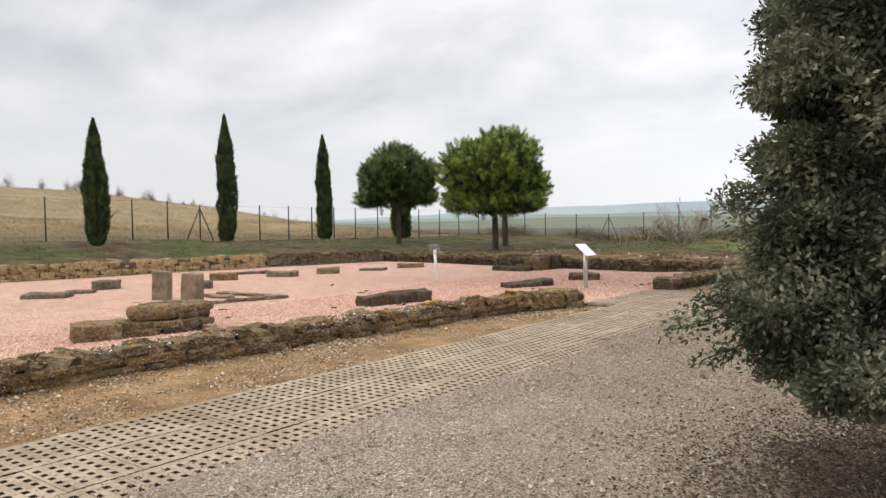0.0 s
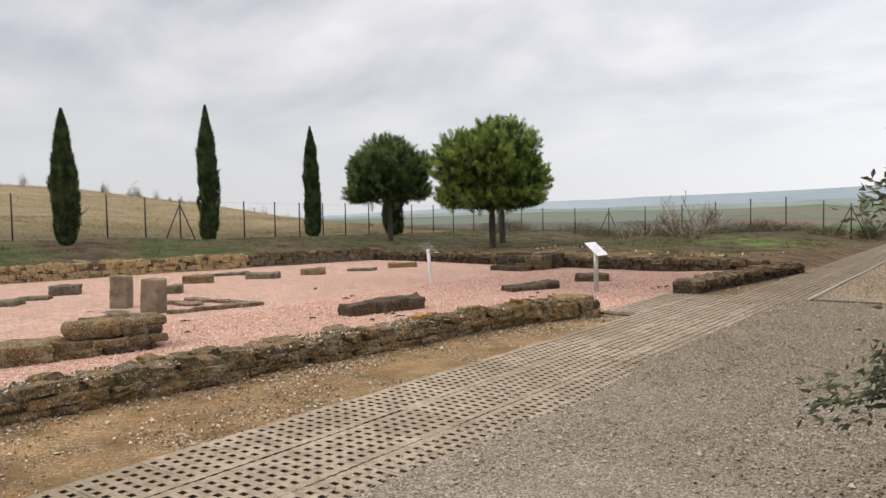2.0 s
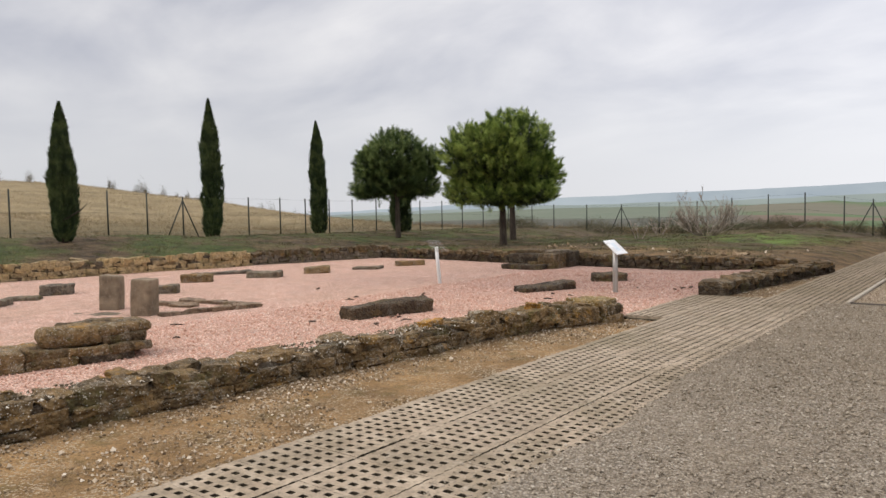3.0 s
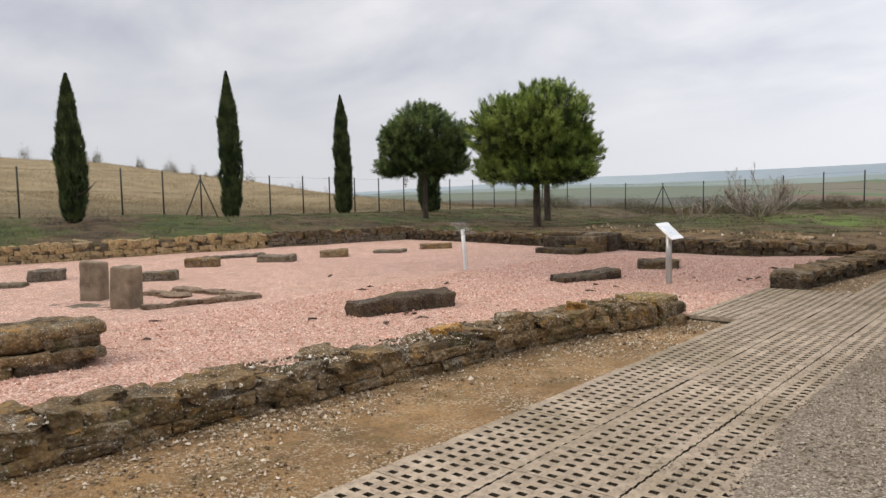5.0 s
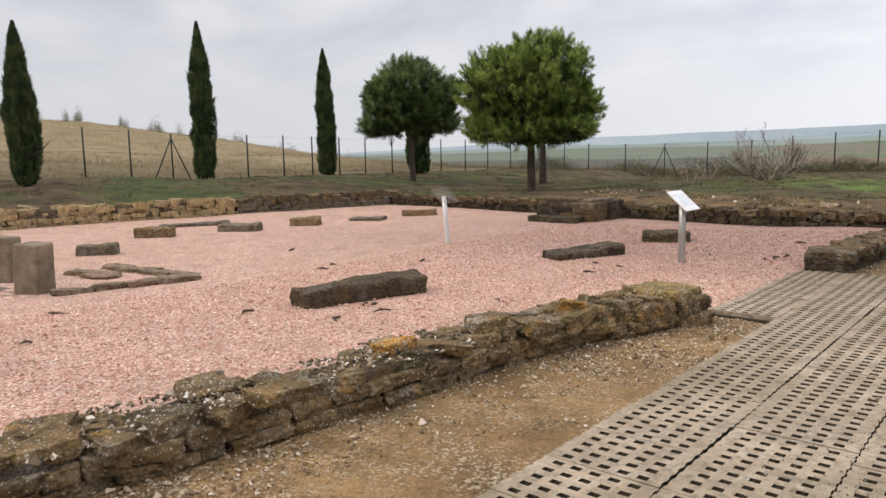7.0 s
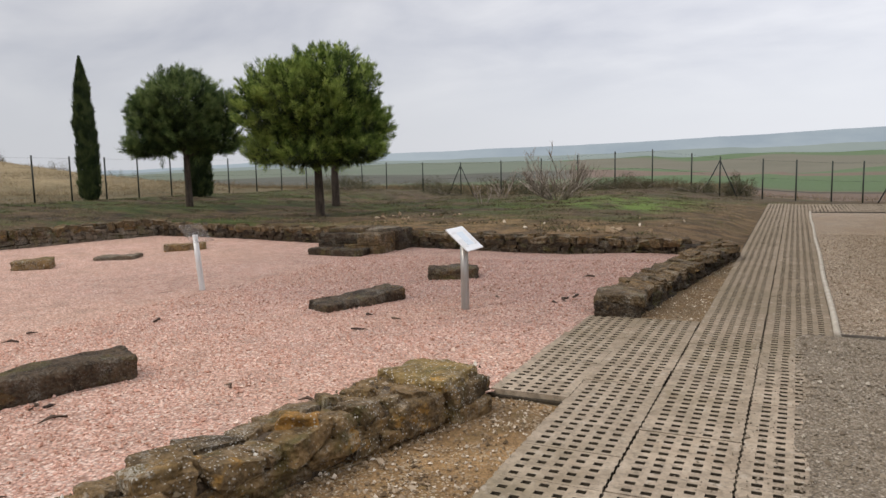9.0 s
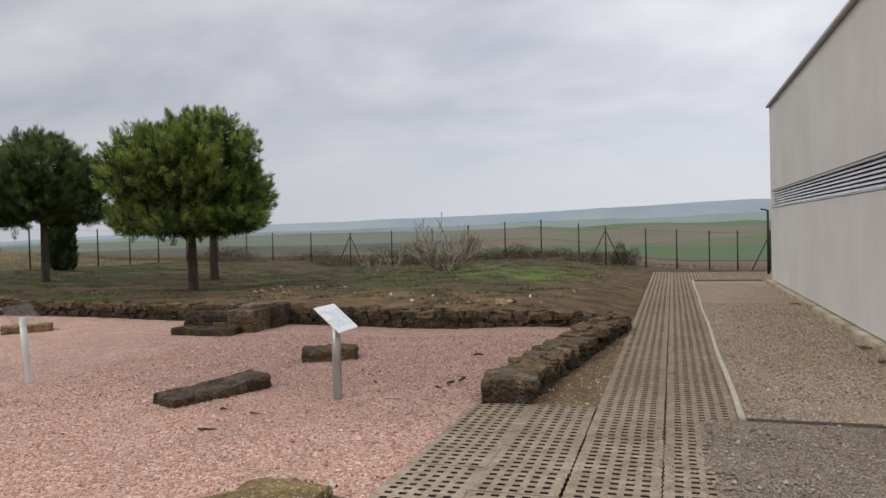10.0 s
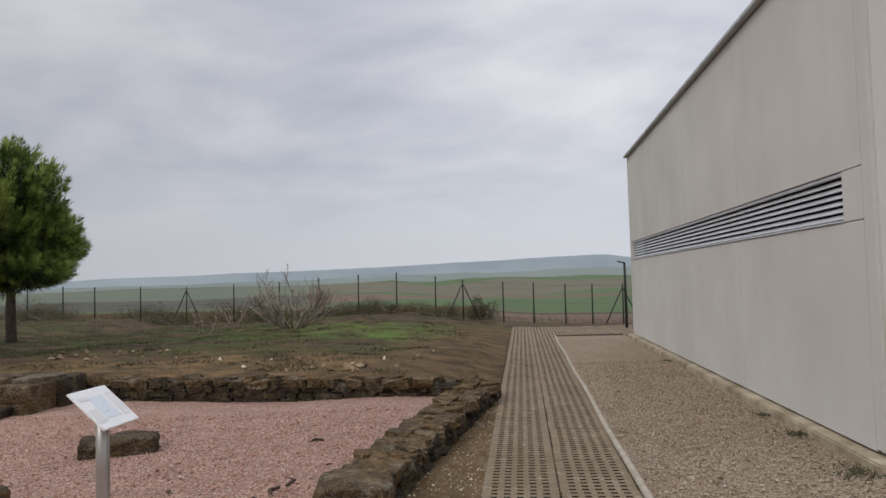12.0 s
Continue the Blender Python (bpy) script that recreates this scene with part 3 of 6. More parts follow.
def terrain_z(x, y):
    x, y = np.asarray(x, float), np.asarray(y, float)
    wall_z = 0.22 + 0.07 * smooth01(-8, -19, x)
    north = wall_z + (fence_north_z(x) - wall_z) * np.clip((y - 21) / 20, 0, 1)
    lane = -0.03 + (fence_north_z(x) + 0.03) * smooth01(34.2, 41, y)
    north = lane + (north - lane) * smooth01(-4.9, -6.6, x)
    fence_w = np.interp(y, [-20, 5, 13, 17, 20, 26, 33, 41], [1.3, 1.08, 0.92, 0.88, 0.68, 0.60, 0.5, 0.40])
    t = np.clip((west_x(np.minimum(y, 21)) - x) / 6.2, 0, 1)
    west = 0.30 + (fence_w - 0.30) * t
    out = north + (west - north) * smooth01(-18.5, -22.5, x)
    # the hill past the west fence
    crest = np.interp(y, [-60, 10, 36, 50, 60, 75, 100, 200], [7.5, 6.6, 5.3, 3.3, 2.3, 1.5, 0.8, -1.5])
    hill = fence_w + (crest - fence_w) * smooth01(-29, -82, x) - 0.012 * np.maximum(-82 - x, 0)
    hill = hill + 0.18 * vnoise(x, y, 0.11, 5) * smooth01(-29, -36, x)
    out = np.where(x < -29, hill, out)
    # the valley and fields past the north fence
    drop = np.interp(y, [41, 60, 100, 200, 400, 800, 1500, 3000], [0, -0.9, -2.2, -4.2, -6.0, -5.0, 3.0, 16.0])
    drop = drop + vnoise(x, y, 0.012, 8) * np.clip((y - 60) * 0.012, 0, 6)
    az = np.degrees(np.arctan2(-(x + 4), np.maximum(y - 8, 1)))
    valley = fence_north_z(np.maximum(x, -30)) + drop
    past = smooth01(41, 44, y)
    w = smooth01(62, 40, az)
    out = out + (valley - out) * past * np.where(x < -29, w, 1.0)
    # inside the ruin the ground is dug down to the gravel's bed
    inside = smooth01(-0.36, -0.12, x - west_x(y)) * smooth01(-0.36, -0.12, north_y(x) - y) * smooth01(0.15, 0.40, front_x(y) - x)
    yard = smooth01(-0.40, -0.15, x - front_x(y)) * smooth01(21.5, 20.0, y)
    yard = np.maximum(yard, smooth01(-5.6, -5.0, x) * smooth01(36, 34.2, y))
    out = out + (-0.13 - out) * yard
    out = out + (-0.25 - out) * inside
    rough = 0.035 * vnoise(x, y, 0.9, 2) + 0.02 * vnoise(x, y, 2.3, 4)
    return out + rough * (1 - yard) * (1 - inside)


def spread(lo, hi, step, far_lo, far_hi, growth=1.22):
    core = list(np.arange(lo, hi + 1e-6, step))
    a, d = [], step
    v = lo
    while v > far_lo:
        d *= growth
        v -= d
        a.append(v)
    b, d, v = [], step, hi
    while v < far_hi:
        d *= growth
        v += d
        b.append(v)
    return np.array(a[::-1] + core + b)


def sheet(name, X, Y, Z, material):
    n, m = X.shape
    idx = np.arange(n * m).reshape(n, m)
    faces = np.stack([idx[:-1, :-1], idx[1:, :-1], idx[1:, 1:], idx[:-1, 1:]], -1).reshape(-1, 4)
    me = mesh_of(name, np.stack([X, Y, Z], -1).reshape(-1, 3), faces, material, True)
    return new(name, me)


def ground():
    xs = spread(-24.5, -2.5, 0.25, -2600, 2600)
    ys = spread(-2, 42, 0.25, -400, 3600)
    X, Y = np.meshgrid(xs, ys, indexing="ij")
    tagged(sheet("ground", X, Y, terrain_z(X, Y), MAT_TERRAIN), "rough winter grassland with brown earth and dry straw", "ground", kind="structure")


def ruin_floor():
    u, v = np.meshgrid(np.linspace(0, 1, 130), np.linspace(0, 1, 170), indexing="ij")
    y0 = -7 + 28 * v
    x = west_x(y0) + (front_x(y0) - 0.02 - west_x(y0)) * u
    y = -7 + (north_y(x) + 0.12 + 7) * v
    x = west_x(y) - 0.1 + (np.where((y > 12.2) & (y < 15.1), -5.97, front_x(y) - 0.2) - west_x(y) + 0.1) * u
    tagged(sheet("gravel_floor", x, y, pink_z(x, y), MAT_PINK), "pink crushed gravel floor of the excavated ruin", "gravel", kind="structure")


def yard_gravel():
    X, Y = np.meshgrid(np.linspace(-4.35, 8, 190), np.linspace(-8, 14.76, 240), indexing="ij")
    edge = -3.93 + 0.10 * vnoise(X, Y, 0.8, 11) + 0.05 * vnoise(X, Y, 3.1, 12)
    Z = 0.014 - 0.07 * smooth01(0.0, 0.16, edge - X) + 0.006 * vnoise(X, Y, 1.7, 13)
    tagged(sheet("gravel_yard", X, Y, Z, MAT_YARD), "grey crushed gravel yard beside the paving", "gravel", kind="structure")
    X, Y = np.meshgrid(np.linspace(-3.67, -1.85, 30), np.linspace(14.78, 30.0, 150), indexing="ij")
    tagged(sheet("gravel_bed", X, Y, 0.012 + 0.012 * vnoise(X, Y, 1.2, 14), MAT_BED), "beige gravel bed along the building", "gravel", kind="structure")


def verge_z(x, y):
    u = (x - front_x(y) + 0.25) / (-5.44 - front_x(y) + 0.25)
    return -0.012 + 0.015 * vnoise(x, y, 1.4, 21) + 0.008 * vnoise(x, y, 4, 22) + 0.03 * smooth01(0.25, 0.05, u) - 0.05 * smooth01(11.6, 12.25, y)


def earth_verge():
    u, y = np.meshgrid(np.linspace(0, 1, 24), np.linspace(-6, 12.32, 140), indexing="ij")
    x = front_x(y) - 0.25 + (-5.44 - front_x(y) + 0.25) * u
    z = verge_z(x, y)
    tagged(sheet("earth_verge", x, y, z, MAT_EARTH), "ochre earth verge strewn with pale stone chips", "verge", kind="structure")
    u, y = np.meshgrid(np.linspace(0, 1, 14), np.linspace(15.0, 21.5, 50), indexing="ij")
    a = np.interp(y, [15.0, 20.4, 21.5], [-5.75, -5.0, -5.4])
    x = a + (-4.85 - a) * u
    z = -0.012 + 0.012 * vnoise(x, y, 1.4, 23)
    tagged(sheet("earth_verge", x, y, z, MAT_EARTH_DARK), "narrow wedge of dull brown earth beside the short wall", "verge", kind="structure")


ground()
ruin_floor()
yard_gravel()
earth_verge()


# ---- distant ridges ----
def ridge(name, radius, profile, material, base, wobble, seed, label):
    az = np.arange(-75, 80, 0.35)
    el = np.interp(az, [p[0] for p in profile], [p[1] for p in profile])
    el = el + wobble * (vnoise(az, az * 0, 0.35, seed) + 0.4 * vnoise(az, az * 0, 1.3, seed + 1))
    a = np.radians(az)
    x, y = -4 - radius * np.sin(a), 8 + radius * np.cos(a)
    top = 1.5 + radius * np.tan(np.radians(el))
    back = 1.15
    v = np.concatenate([np.stack([x, y, np.full_like(x, base)], -1), np.stack([x, y, top], -1), np.stack([-4 - radius * back * np.sin(a), 8 + radius * back * np.cos(a), np.full_like(x, base)], -1)])
    n = len(az)
    f = [(i, i + 1, n + i + 1, n + i) for i in range(n - 1)] + [(n + i, n + i + 1, 2 * n + i + 1, 2 * n + i) for i in range(n - 1)]
    tagged(new(name, mesh_of(name, v, f, material)), label, "hills", kind="structure")


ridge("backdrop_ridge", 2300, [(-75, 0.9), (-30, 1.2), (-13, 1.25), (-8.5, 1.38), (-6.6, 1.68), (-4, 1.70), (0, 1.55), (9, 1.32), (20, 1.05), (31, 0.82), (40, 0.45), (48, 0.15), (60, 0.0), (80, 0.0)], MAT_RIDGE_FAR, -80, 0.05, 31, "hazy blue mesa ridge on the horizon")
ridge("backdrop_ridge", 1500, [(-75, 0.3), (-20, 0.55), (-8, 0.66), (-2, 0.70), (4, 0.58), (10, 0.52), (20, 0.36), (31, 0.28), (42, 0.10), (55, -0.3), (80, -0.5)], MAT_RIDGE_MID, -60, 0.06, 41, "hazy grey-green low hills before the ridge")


# ---- stones ----
def rough_stone(name, cuts, seed, amount, material, squash=0.4, skew=0.10):
    """A unit block with skewed, worn and uneven faces."""
    bm = bmesh.new()
    bmesh.ops.create_cube(bm, size=1.0)
    bmesh.ops.subdivide_edges(bm, edges=bm.edges[:], cuts=cuts, use_grid_fill=True)
    off = Vector((seed * 7.3, seed * 3.1, seed * 5.7))
    r = random.Random(seed)
    corner = {(a, b, c): Vector((r.uniform(-1, 1), r.uniform(-1, 1), r.uniform(-1, 1))) * skew for a in (0, 1) for b in (0, 1) for c in (0, 1)}
    for v in bm.verts:
        c = v.co.copy()
        u = [k + 0.5 for k in c]
        m = sorted(abs(k) for k in c)
        pull = max(0.0, (m[1] - 0.34)) * 0.4 + max(0.0, (m[0] - 0.34)) * 0.4
        p = c * (1 - pull * squash)
        for (a, b, d), w in corner.items():
            p += w * ((u[0] if a else 1 - u[0]) * (u[1] if b else 1 - u[1]) * (u[2] if d else 1 - u[2]))
        p += noise.noise_vector(c * 2.1 + off) * amount + noise.noise_vector(c * 6.5 + off) * amount * 0.55
        v.co = p
    bm.normal_update()
    me = bpy.data.meshes.new(name)
    bm.to_mesh(me)
    bm.free()
    me.materials.append(material)
    me.polygons.foreach_set("use_smooth", [True] * len(me.polygons))
    me.set_sharp_from_angle(angle=radians(38))
    return me


def stone_pool(material, count, cuts, amount, seed):
    return [rough_stone("stone", cuts, seed + i, amount, material) for i in range(count)]


def lay_stone(parent, me, x, y, z, sx, sy, sz, rz, tilt=(0, 0)):
    ob = new("stone", me)
    ob.parent = parent
    ob.matrix_world = pose(x, y, z, tilt[0], tilt[1], rz) @ Matrix.Diagonal((sx, sy, sz, 1))
    return ob


def core_strip(name, line, width, low, top, material, parent):
    """The lumpy rubble and mortar heart of a wall, along a line of plan points."""
    prof = [(-0.5, low), (-0.5, low + (top - low) * 0.4), (-0.49, low + (top - low) * 0.7), (-0.46, top - 0.015), (-0.33, top), (-0.16, top), (0.0, top), (0.16, top), (0.33, top), (0.46, top - 0.015), (0.49, low + (top - low) * 0.7), (0.5, low + (top - low) * 0.4), (0.5, low)]
    v, f = [], []
    pts = [Vector((p[0], p[1], 0)) for p in line]
    for i, p in enumerate(pts):
        d = (pts[min(i + 1, len(pts) - 1)] - pts[max(i - 1, 0)]).normalized()
        s = Vector((-d.y, d.x, 0)) * width
        for a, z in prof:
            q = p + s * a + Vector((0, 0, z))
            v.append(tuple(q + noise.noise_vector(q * 5.0) * 0.030 + noise.noise_vector(q * 14.0) * 0.020))
    n = len(prof)
    for i in range(len(pts) - 1):
        for k in range(n - 1):
            f.append((n * i + k, n * i + k + 1, n * i + n + k + 1, n * i + n + k))
    f.append(tuple(range(n))[::-1])
    f.append(tuple(n * (len(pts) - 1) + k for k in range(n)))
    return part(name, mesh_of(name, v, f, material, True), material, parent)


def along(line, step):
    """Points every step along a plan line, with heading in degrees."""
    out = []
    for (x0, y0), (x1, y1) in zip(line[:-1], line[1:]):
        d = math.hypot(x1 - x0, y1 - y0)
        n = max(1, round(d / step))
        for i in range(n):
            t = i / n
            out.append((x0 + (x1 - x0) * t, y0 + (y1 - y0) * t, math.degrees(math.atan2(y1 - y0, x1 - x0))))
    out.append((*line[-1], out[-1][2]))
    return out


def rubble_wall(name, label, line, width, height, courses, length, pools, rng, base=-0.06, both=True, cap=True, core=None, fill=0.90, joint=0.95, lip=-0.012, crest=0.90):
    """A low wall of rough stones: face courses on its sides, flat stones on top. line is the wall's middle."""
    wall = new(name)
    tagged(wall, label, "stone wall", kind="structure")
    pts = [(p[0], p[1]) for p in along(line, 0.09)]
    core_strip("mortar_core", pts, width * fill, base - 0.12, base + height * crest, core or pools[0][0].materials[0], wall)
    total = sum(math.hypot(b[0] - a[0], b[1] - a[1]) for a, b in zip(line[:-1], line[1:]))

    def at(s):
        for (x0, y0), (x1, y1) in zip(line[:-1], line[1:]):
            d = math.hypot(x1 - x0, y1 - y0)
            if s <= d:
                return x0 + (x1 - x0) * s / d, y0 + (y1 - y0) * s / d, math.atan2(y1 - y0, x1 - x0)
            s -= d
        return line[-1][0], line[-1][1], math.atan2(y1 - y0, x1 - x0)

    body = height * (0.72 if cap else 1.0)
    for side in ((-1, 1) if both else (-1,)):
        for c in range(courses):
            s = -rng.uniform(0, length * 0.5)
            while s < total:
                w = length * rng.uniform(0.6, 1.45)
                mid = min(max(s + w / 2, 0.05), total - 0.05)
                x, y, a = at(mid)
                hh = body / courses
                depth = width * rng.uniform(0.34, 0.46)
                o = side * (width / 2 - depth / 2 + rng.uniform(-0.035, 0.03) + lip * c)
                nx, ny = -math.sin(a), math.cos(a)
                lay_stone(wall, rng.choice(pools[0]), x + nx * o, y + ny * o, base + hh * (c + 0.5) + rng.uniform(-0.008, 0.008), w * joint, depth, hh * rng.uniform(0.85, 1.22), math.degrees(a) + rng.uniform(-7, 7), (rng.uniform(-6, 6), rng.uniform(-6, 6)))
                s += w
    if cap:
        rows = 2 if width > 0.38 else 1
        for r in range(rows):
            s = -rng.uniform(0, 0.2)
            while s < total:
                w = length * rng.uniform(0.45, 1.35)
                mid = min(max(s + w / 2, 0.1), total - 0.1)
                x, y, a = at(mid)
                s += w
                if rng.random() < 0.12:
                    continue
                o = (r - (rows - 1) / 2) * width / rows + rng.uniform(-0.03, 0.03)
                nx, ny = -math.sin(a), math.cos(a)
                th = height * 0.34 * rng.uniform(0.7, 1.35)
                lay_stone(wall, rng.choice(pools[1]), x + nx * o, y + ny * o, base + height * 0.84 + rng.uniform(-0.03, 0.02), w * 0.97, width / rows * rng.uniform(0.8, 1.1), th, math.degrees(a) + rng.uniform(-38, 38), (rng.uniform(-9, 9), rng.uniform(-9, 9)))
    return wall


rng = random.Random(4)
POOL_FRONT = stone_pool(MAT_STONE, 14, 4, 0.095, 1)
POOL_CAP = stone_pool(MAT_STONE, 14, 4, 0.12, 31)
POOL_SUNK = stone_pool(MAT_STONE_SUNK, 6, 4, 0.12, 211)
POOL_DARK = stone_pool(MAT_STONE_DARK, 8, 2, 0.07, 61)
POOL_NORTH = stone_pool(MAT_STONE_NORTH, 10, 3, 0.10, 171)
POOL_DIM = stone_pool(MAT_STONE_DIM, 10, 3, 0.11, 131)
POOL_BROWN = stone_pool(MAT_STONE_GREY, 6, 2, 0.07, 251)
POOL_TAN = stone_pool(MAT_STONE_TAN, 8, 2, 0.055, 91)


def front_line(y):
    return (float(front_x(y)) - 0.25, y)


def ruin_walls():
    rubble_wall("wall_front", "low rubble wall of brown lichened sandstone", [front_line(y) for y in (0.4, 2.5, 4, 5.6, 7.2, 8.7, 10.2, 11.3, 12.0)], 0.47, 0.31, 3, 0.24, (POOL_FRONT, POOL_CAP), rng, core=MAT_STONE_DARK, fill=0.84, joint=0.99, lip=0.010, crest=0.87)
    rubble_wall("wall_short", "short low wall of dark mossy sandstone", [(-5.73, 15.3), (-5.42, 17.7), (-5.08, 20.25)], 0.46, 0.28, 3, 0.24, (POOL_NORTH, POOL_DIM), rng, core=MAT_STONE_NORTH, fill=0.80, joint=0.93, crest=0.80)
    rubble_wall("wall_north", "low dark sandstone wall holding back the grass bank", [(x, float(north_y(x)) + 0.20) for x in (-5.0, -8.5, -12, -15.5, -19.7)], 0.42, 0.36, 3, 0.27, (POOL_NORTH, POOL_DIM), rng, base=-0.13, core=MAT_STONE_NORTH, fill=0.70, joint=0.90, crest=0.80)
    rubble_wall("wall_west", "tan sandstone retaining wall below the grass bank", [(float(west_x(y)) - 0.2, y) for y in (1.0, 6, 10, 14, 17.2)], 0.42, 0.50, 3, 0.36, (POOL_TAN, POOL_TAN), rng, base=-0.13, core=MAT_STONE_DARK, both=False, fill=0.72, joint=0.92, crest=0.86)
    rubble_wall("wall_west_end", "darker mossy end of the retaining wall near its corner", [(float(west_x(y)) - 0.2, y) for y in (17.3, 19.5, 22.2)], 0.42, 0.46, 3, 0.32, (POOL_BROWN, POOL_DIM), rng, base=-0.13, core=MAT_STONE_NORTH, both=False, fill=0.72, joint=0.92, crest=0.86)


# ---- loose blocks in the ruin ----
def worn_block(name, sx, sy, sz, seed, wear, material, cuts, round_to=0.034):
    """A long-weathered block: rounded edges, a lumpy skin and a slight skew, in metres."""
    bm = bmesh.new()
    bmesh.ops.create_cube(bm, size=1.0)
    bmesh.ops.subdivide_edges(bm, edges=bm.edges[:], cuts=cuts, use_grid_fill=True)
    off = Vector((seed * 7.3, seed * 3.1, seed * 5.7))
    r = random.Random(seed)
    dims = (sx, sy, sz)
    rad = min(round_to, min(dims) * 0.42 if round_to > 0.04 else min(dims) * 0.24)
    skew = [r.uniform(-0.12, 0.12) for _ in range(4)]
    for v in bm.verts:
        q = Vector((0, 0, 0))
        for k in range(3):
            u = v.co[k]
            q[k] = math.copysign(0.5 - (0.5 - abs(u)) ** 1.5 * 0.5 ** -0.5, u) * dims[k]
        inner = Vector([max(-dims[k] / 2 + rad, min(dims[k] / 2 - rad, q[k])) for k in range(3)])
        d = q - inner
        if d.length > 1e-5:
            q = inner + d.normalized() * min(d.length, rad)
        fx = q.x / sx
        q.y *= 1 + skew[0] * fx
        q.z *= 1 + skew[1] * fx
        fy = q.y / sy
        q.x *= 1 + skew[2] * 0.6 * fy
        q += noise.noise_vector(q * 2.6 + off) * wear * 0.40 + noise.noise_vector(q * 8.0 + off) * wear * 0.26 + noise.noise_vector(q * 21.0 + off) * wear * 0.16
        v.co = q
    bm.normal_update()
    me = bpy.data.meshes.new(name)
    bm.to_mesh(me)
    bm.free()
    me.materials.append(material)
    me.polygons.foreach_set("use_smooth", [True] * len(me.polygons))
    me.set_sharp_from_angle(angle=radians(40))
    return me


def block_thing(name, label, x, y, z, sx, sy, sz, rz, material, seed, amount=0.05, cuts=13, tilt=(0, 0), squash=0.35, group=""):
    me = worn_block(name, sx, sy, sz, seed, amount * 1.1, material, cuts)
    ob = new(name, me)
    ob.matrix_world = pose(x, y, z + sz / 2 - 0.02, tilt[0], tilt[1], rz)
    return tagged(ob, label, "stone block", group)


def loose_blocks():
    gz = lambda x, y: float(pink_z(x, y)) - 0.01
    B = [
        ("stone_slab", "long dark sandstone beam lying on the pink gravel", -9.325, 11.19, 0.37, 1.46, 0.23, -16, MAT_STONE_DARK, 3, 0.08),
        ("stone_slab", "flat dark sandstone slab lying on the pink gravel", -8.92, 15.16, 0.44, 1.17, 0.15, -22, MAT_STONE_DARK, 5, 0.085),
        ("stone_block", "squat dark sandstone block behind the sign", -8.70, 17.50, 0.74, 0.44, 0.20, 24, MAT_STONE_DARK, 7, 0.08),
    ]
    for n, lab, x, y, sx, sy, sz, rz, m, sd, am in B:
        block_thing(n, lab, x, y, gz(x, y), sx, sy, sz, rz, m, sd, am, tilt=(1.5, 0))
    row = [(-17.55, 9.95, 0.62, 0.34, 0.24, 60), (-17.30, 13.10, 0.72, 0.36, 0.22, 47), (-16.80, 14.70, 0.85, 0.4, 0.18, 34), (-16.55, 16.25, 0.66, 0.36, 0.20, 41), (-16.10, 17.72, 0.78, 0.5, 0.09, 30), (-15.95, 19.35, 0.86, 0.42, 0.17, 46)]
    for i, (x, y, sx, sy, sz, rz) in enumerate(row):
        block_thing("stone_block", "worn brown sandstone block in a row of column footings", x, y, gz(x, y), sx, sy, sz, rz, MAT_STONE if i % 2 else MAT_STONE_GREY, 11 + i, 0.08, group="row of footings")
    block_thing("stone_block", "small worn block behind the pillar stumps", -15.6, 11.2, gz(-15.6, 11.2), 0.6, 0.3, 0.2, 50, MAT_STONE_GREY, 19)
    block_thing("stone_slab", "thin low slab sunk in gravel before the tan wall", -18.6, 14.75, gz(-18.6, 14.75), 1.5, 0.34, 0.10, 62, MAT_STONE_GREY, 25, 0.09)
    block_thing("stone_slab", "low sunken stone slab in the pink gravel", -16.75, 8.2, gz(-16.7, 8.2), 0.95, 0.5, 0.13, 50, MAT_STONE_GREY, 23, 0.09)
    block_thing("stone_slab", "low sunken stone slab in the pink gravel", -17.2, 9.1, gz(-17.2, 9.1), 0.7, 0.4, 0.1, 50, MAT_STONE_GREY, 24, 0.09)
    # broken threshold: two low strips that meet at a point
    for x0, y0, x1, y1, sd in ((-12.45, 9.25, -12.05, 10.85, 27), (-13.95, 10.62, -12.15, 10.88, 47), (-13.9, 10.1, -13.0, 10.2, 57)):
        r = random.Random(sd)
        th = empty("threshold_stone", x0, y0, gz(x0, y0))
        tagged(th, "broken low threshold stones half sunk in gravel", "stone block", "broken threshold")
        n = 4 if sd != 57 else 2
        for i in range(n):
            t = (i + 0.5) / n
            a = math.degrees(math.atan2(y1 - y0, x1 - x0))
            d = math.hypot(x1 - x0, y1 - y0) / n
            x, y = x0 + (x1 - x0) * t, y0 + (y1 - y0) * t
            lay_stone(th, r.choice(POOL_SUNK), x + r.uniform(-0.03, 0.03), y + r.uniform(-0.03, 0.03), gz(x, y) + 0.02, d * r.uniform(0.9, 1.2), r.uniform(0.20, 0.36), r.uniform(0.07, 0.13), a + r.uniform(-12, 12), (r.uniform(-5, 5), r.uniform(-5, 5)))
    # two square pillar stumps
    for x, y, rz, sd in ((-14.02, 9.30, 38, 41), (-12.82, 9.22, 26, 43)):
        block_thing("pillar_stump", "grey square stone pillar stump standing on the gravel", x, y, gz(x, y), 0.34, 0.29, 0.62, rz, MAT_DRESSED, sd, 0.026, tilt=(0, 2), squash=0.25, group="pillar stumps")
    block_thing("stone_slab", "thin pale slab at the foot of the pillar stumps", -13.4, 8.95, gz(-13.4, 9) - 0.02, 1.5, 0.4, 0.05, 14, MAT_STONE_GREY, 45, 0.04)


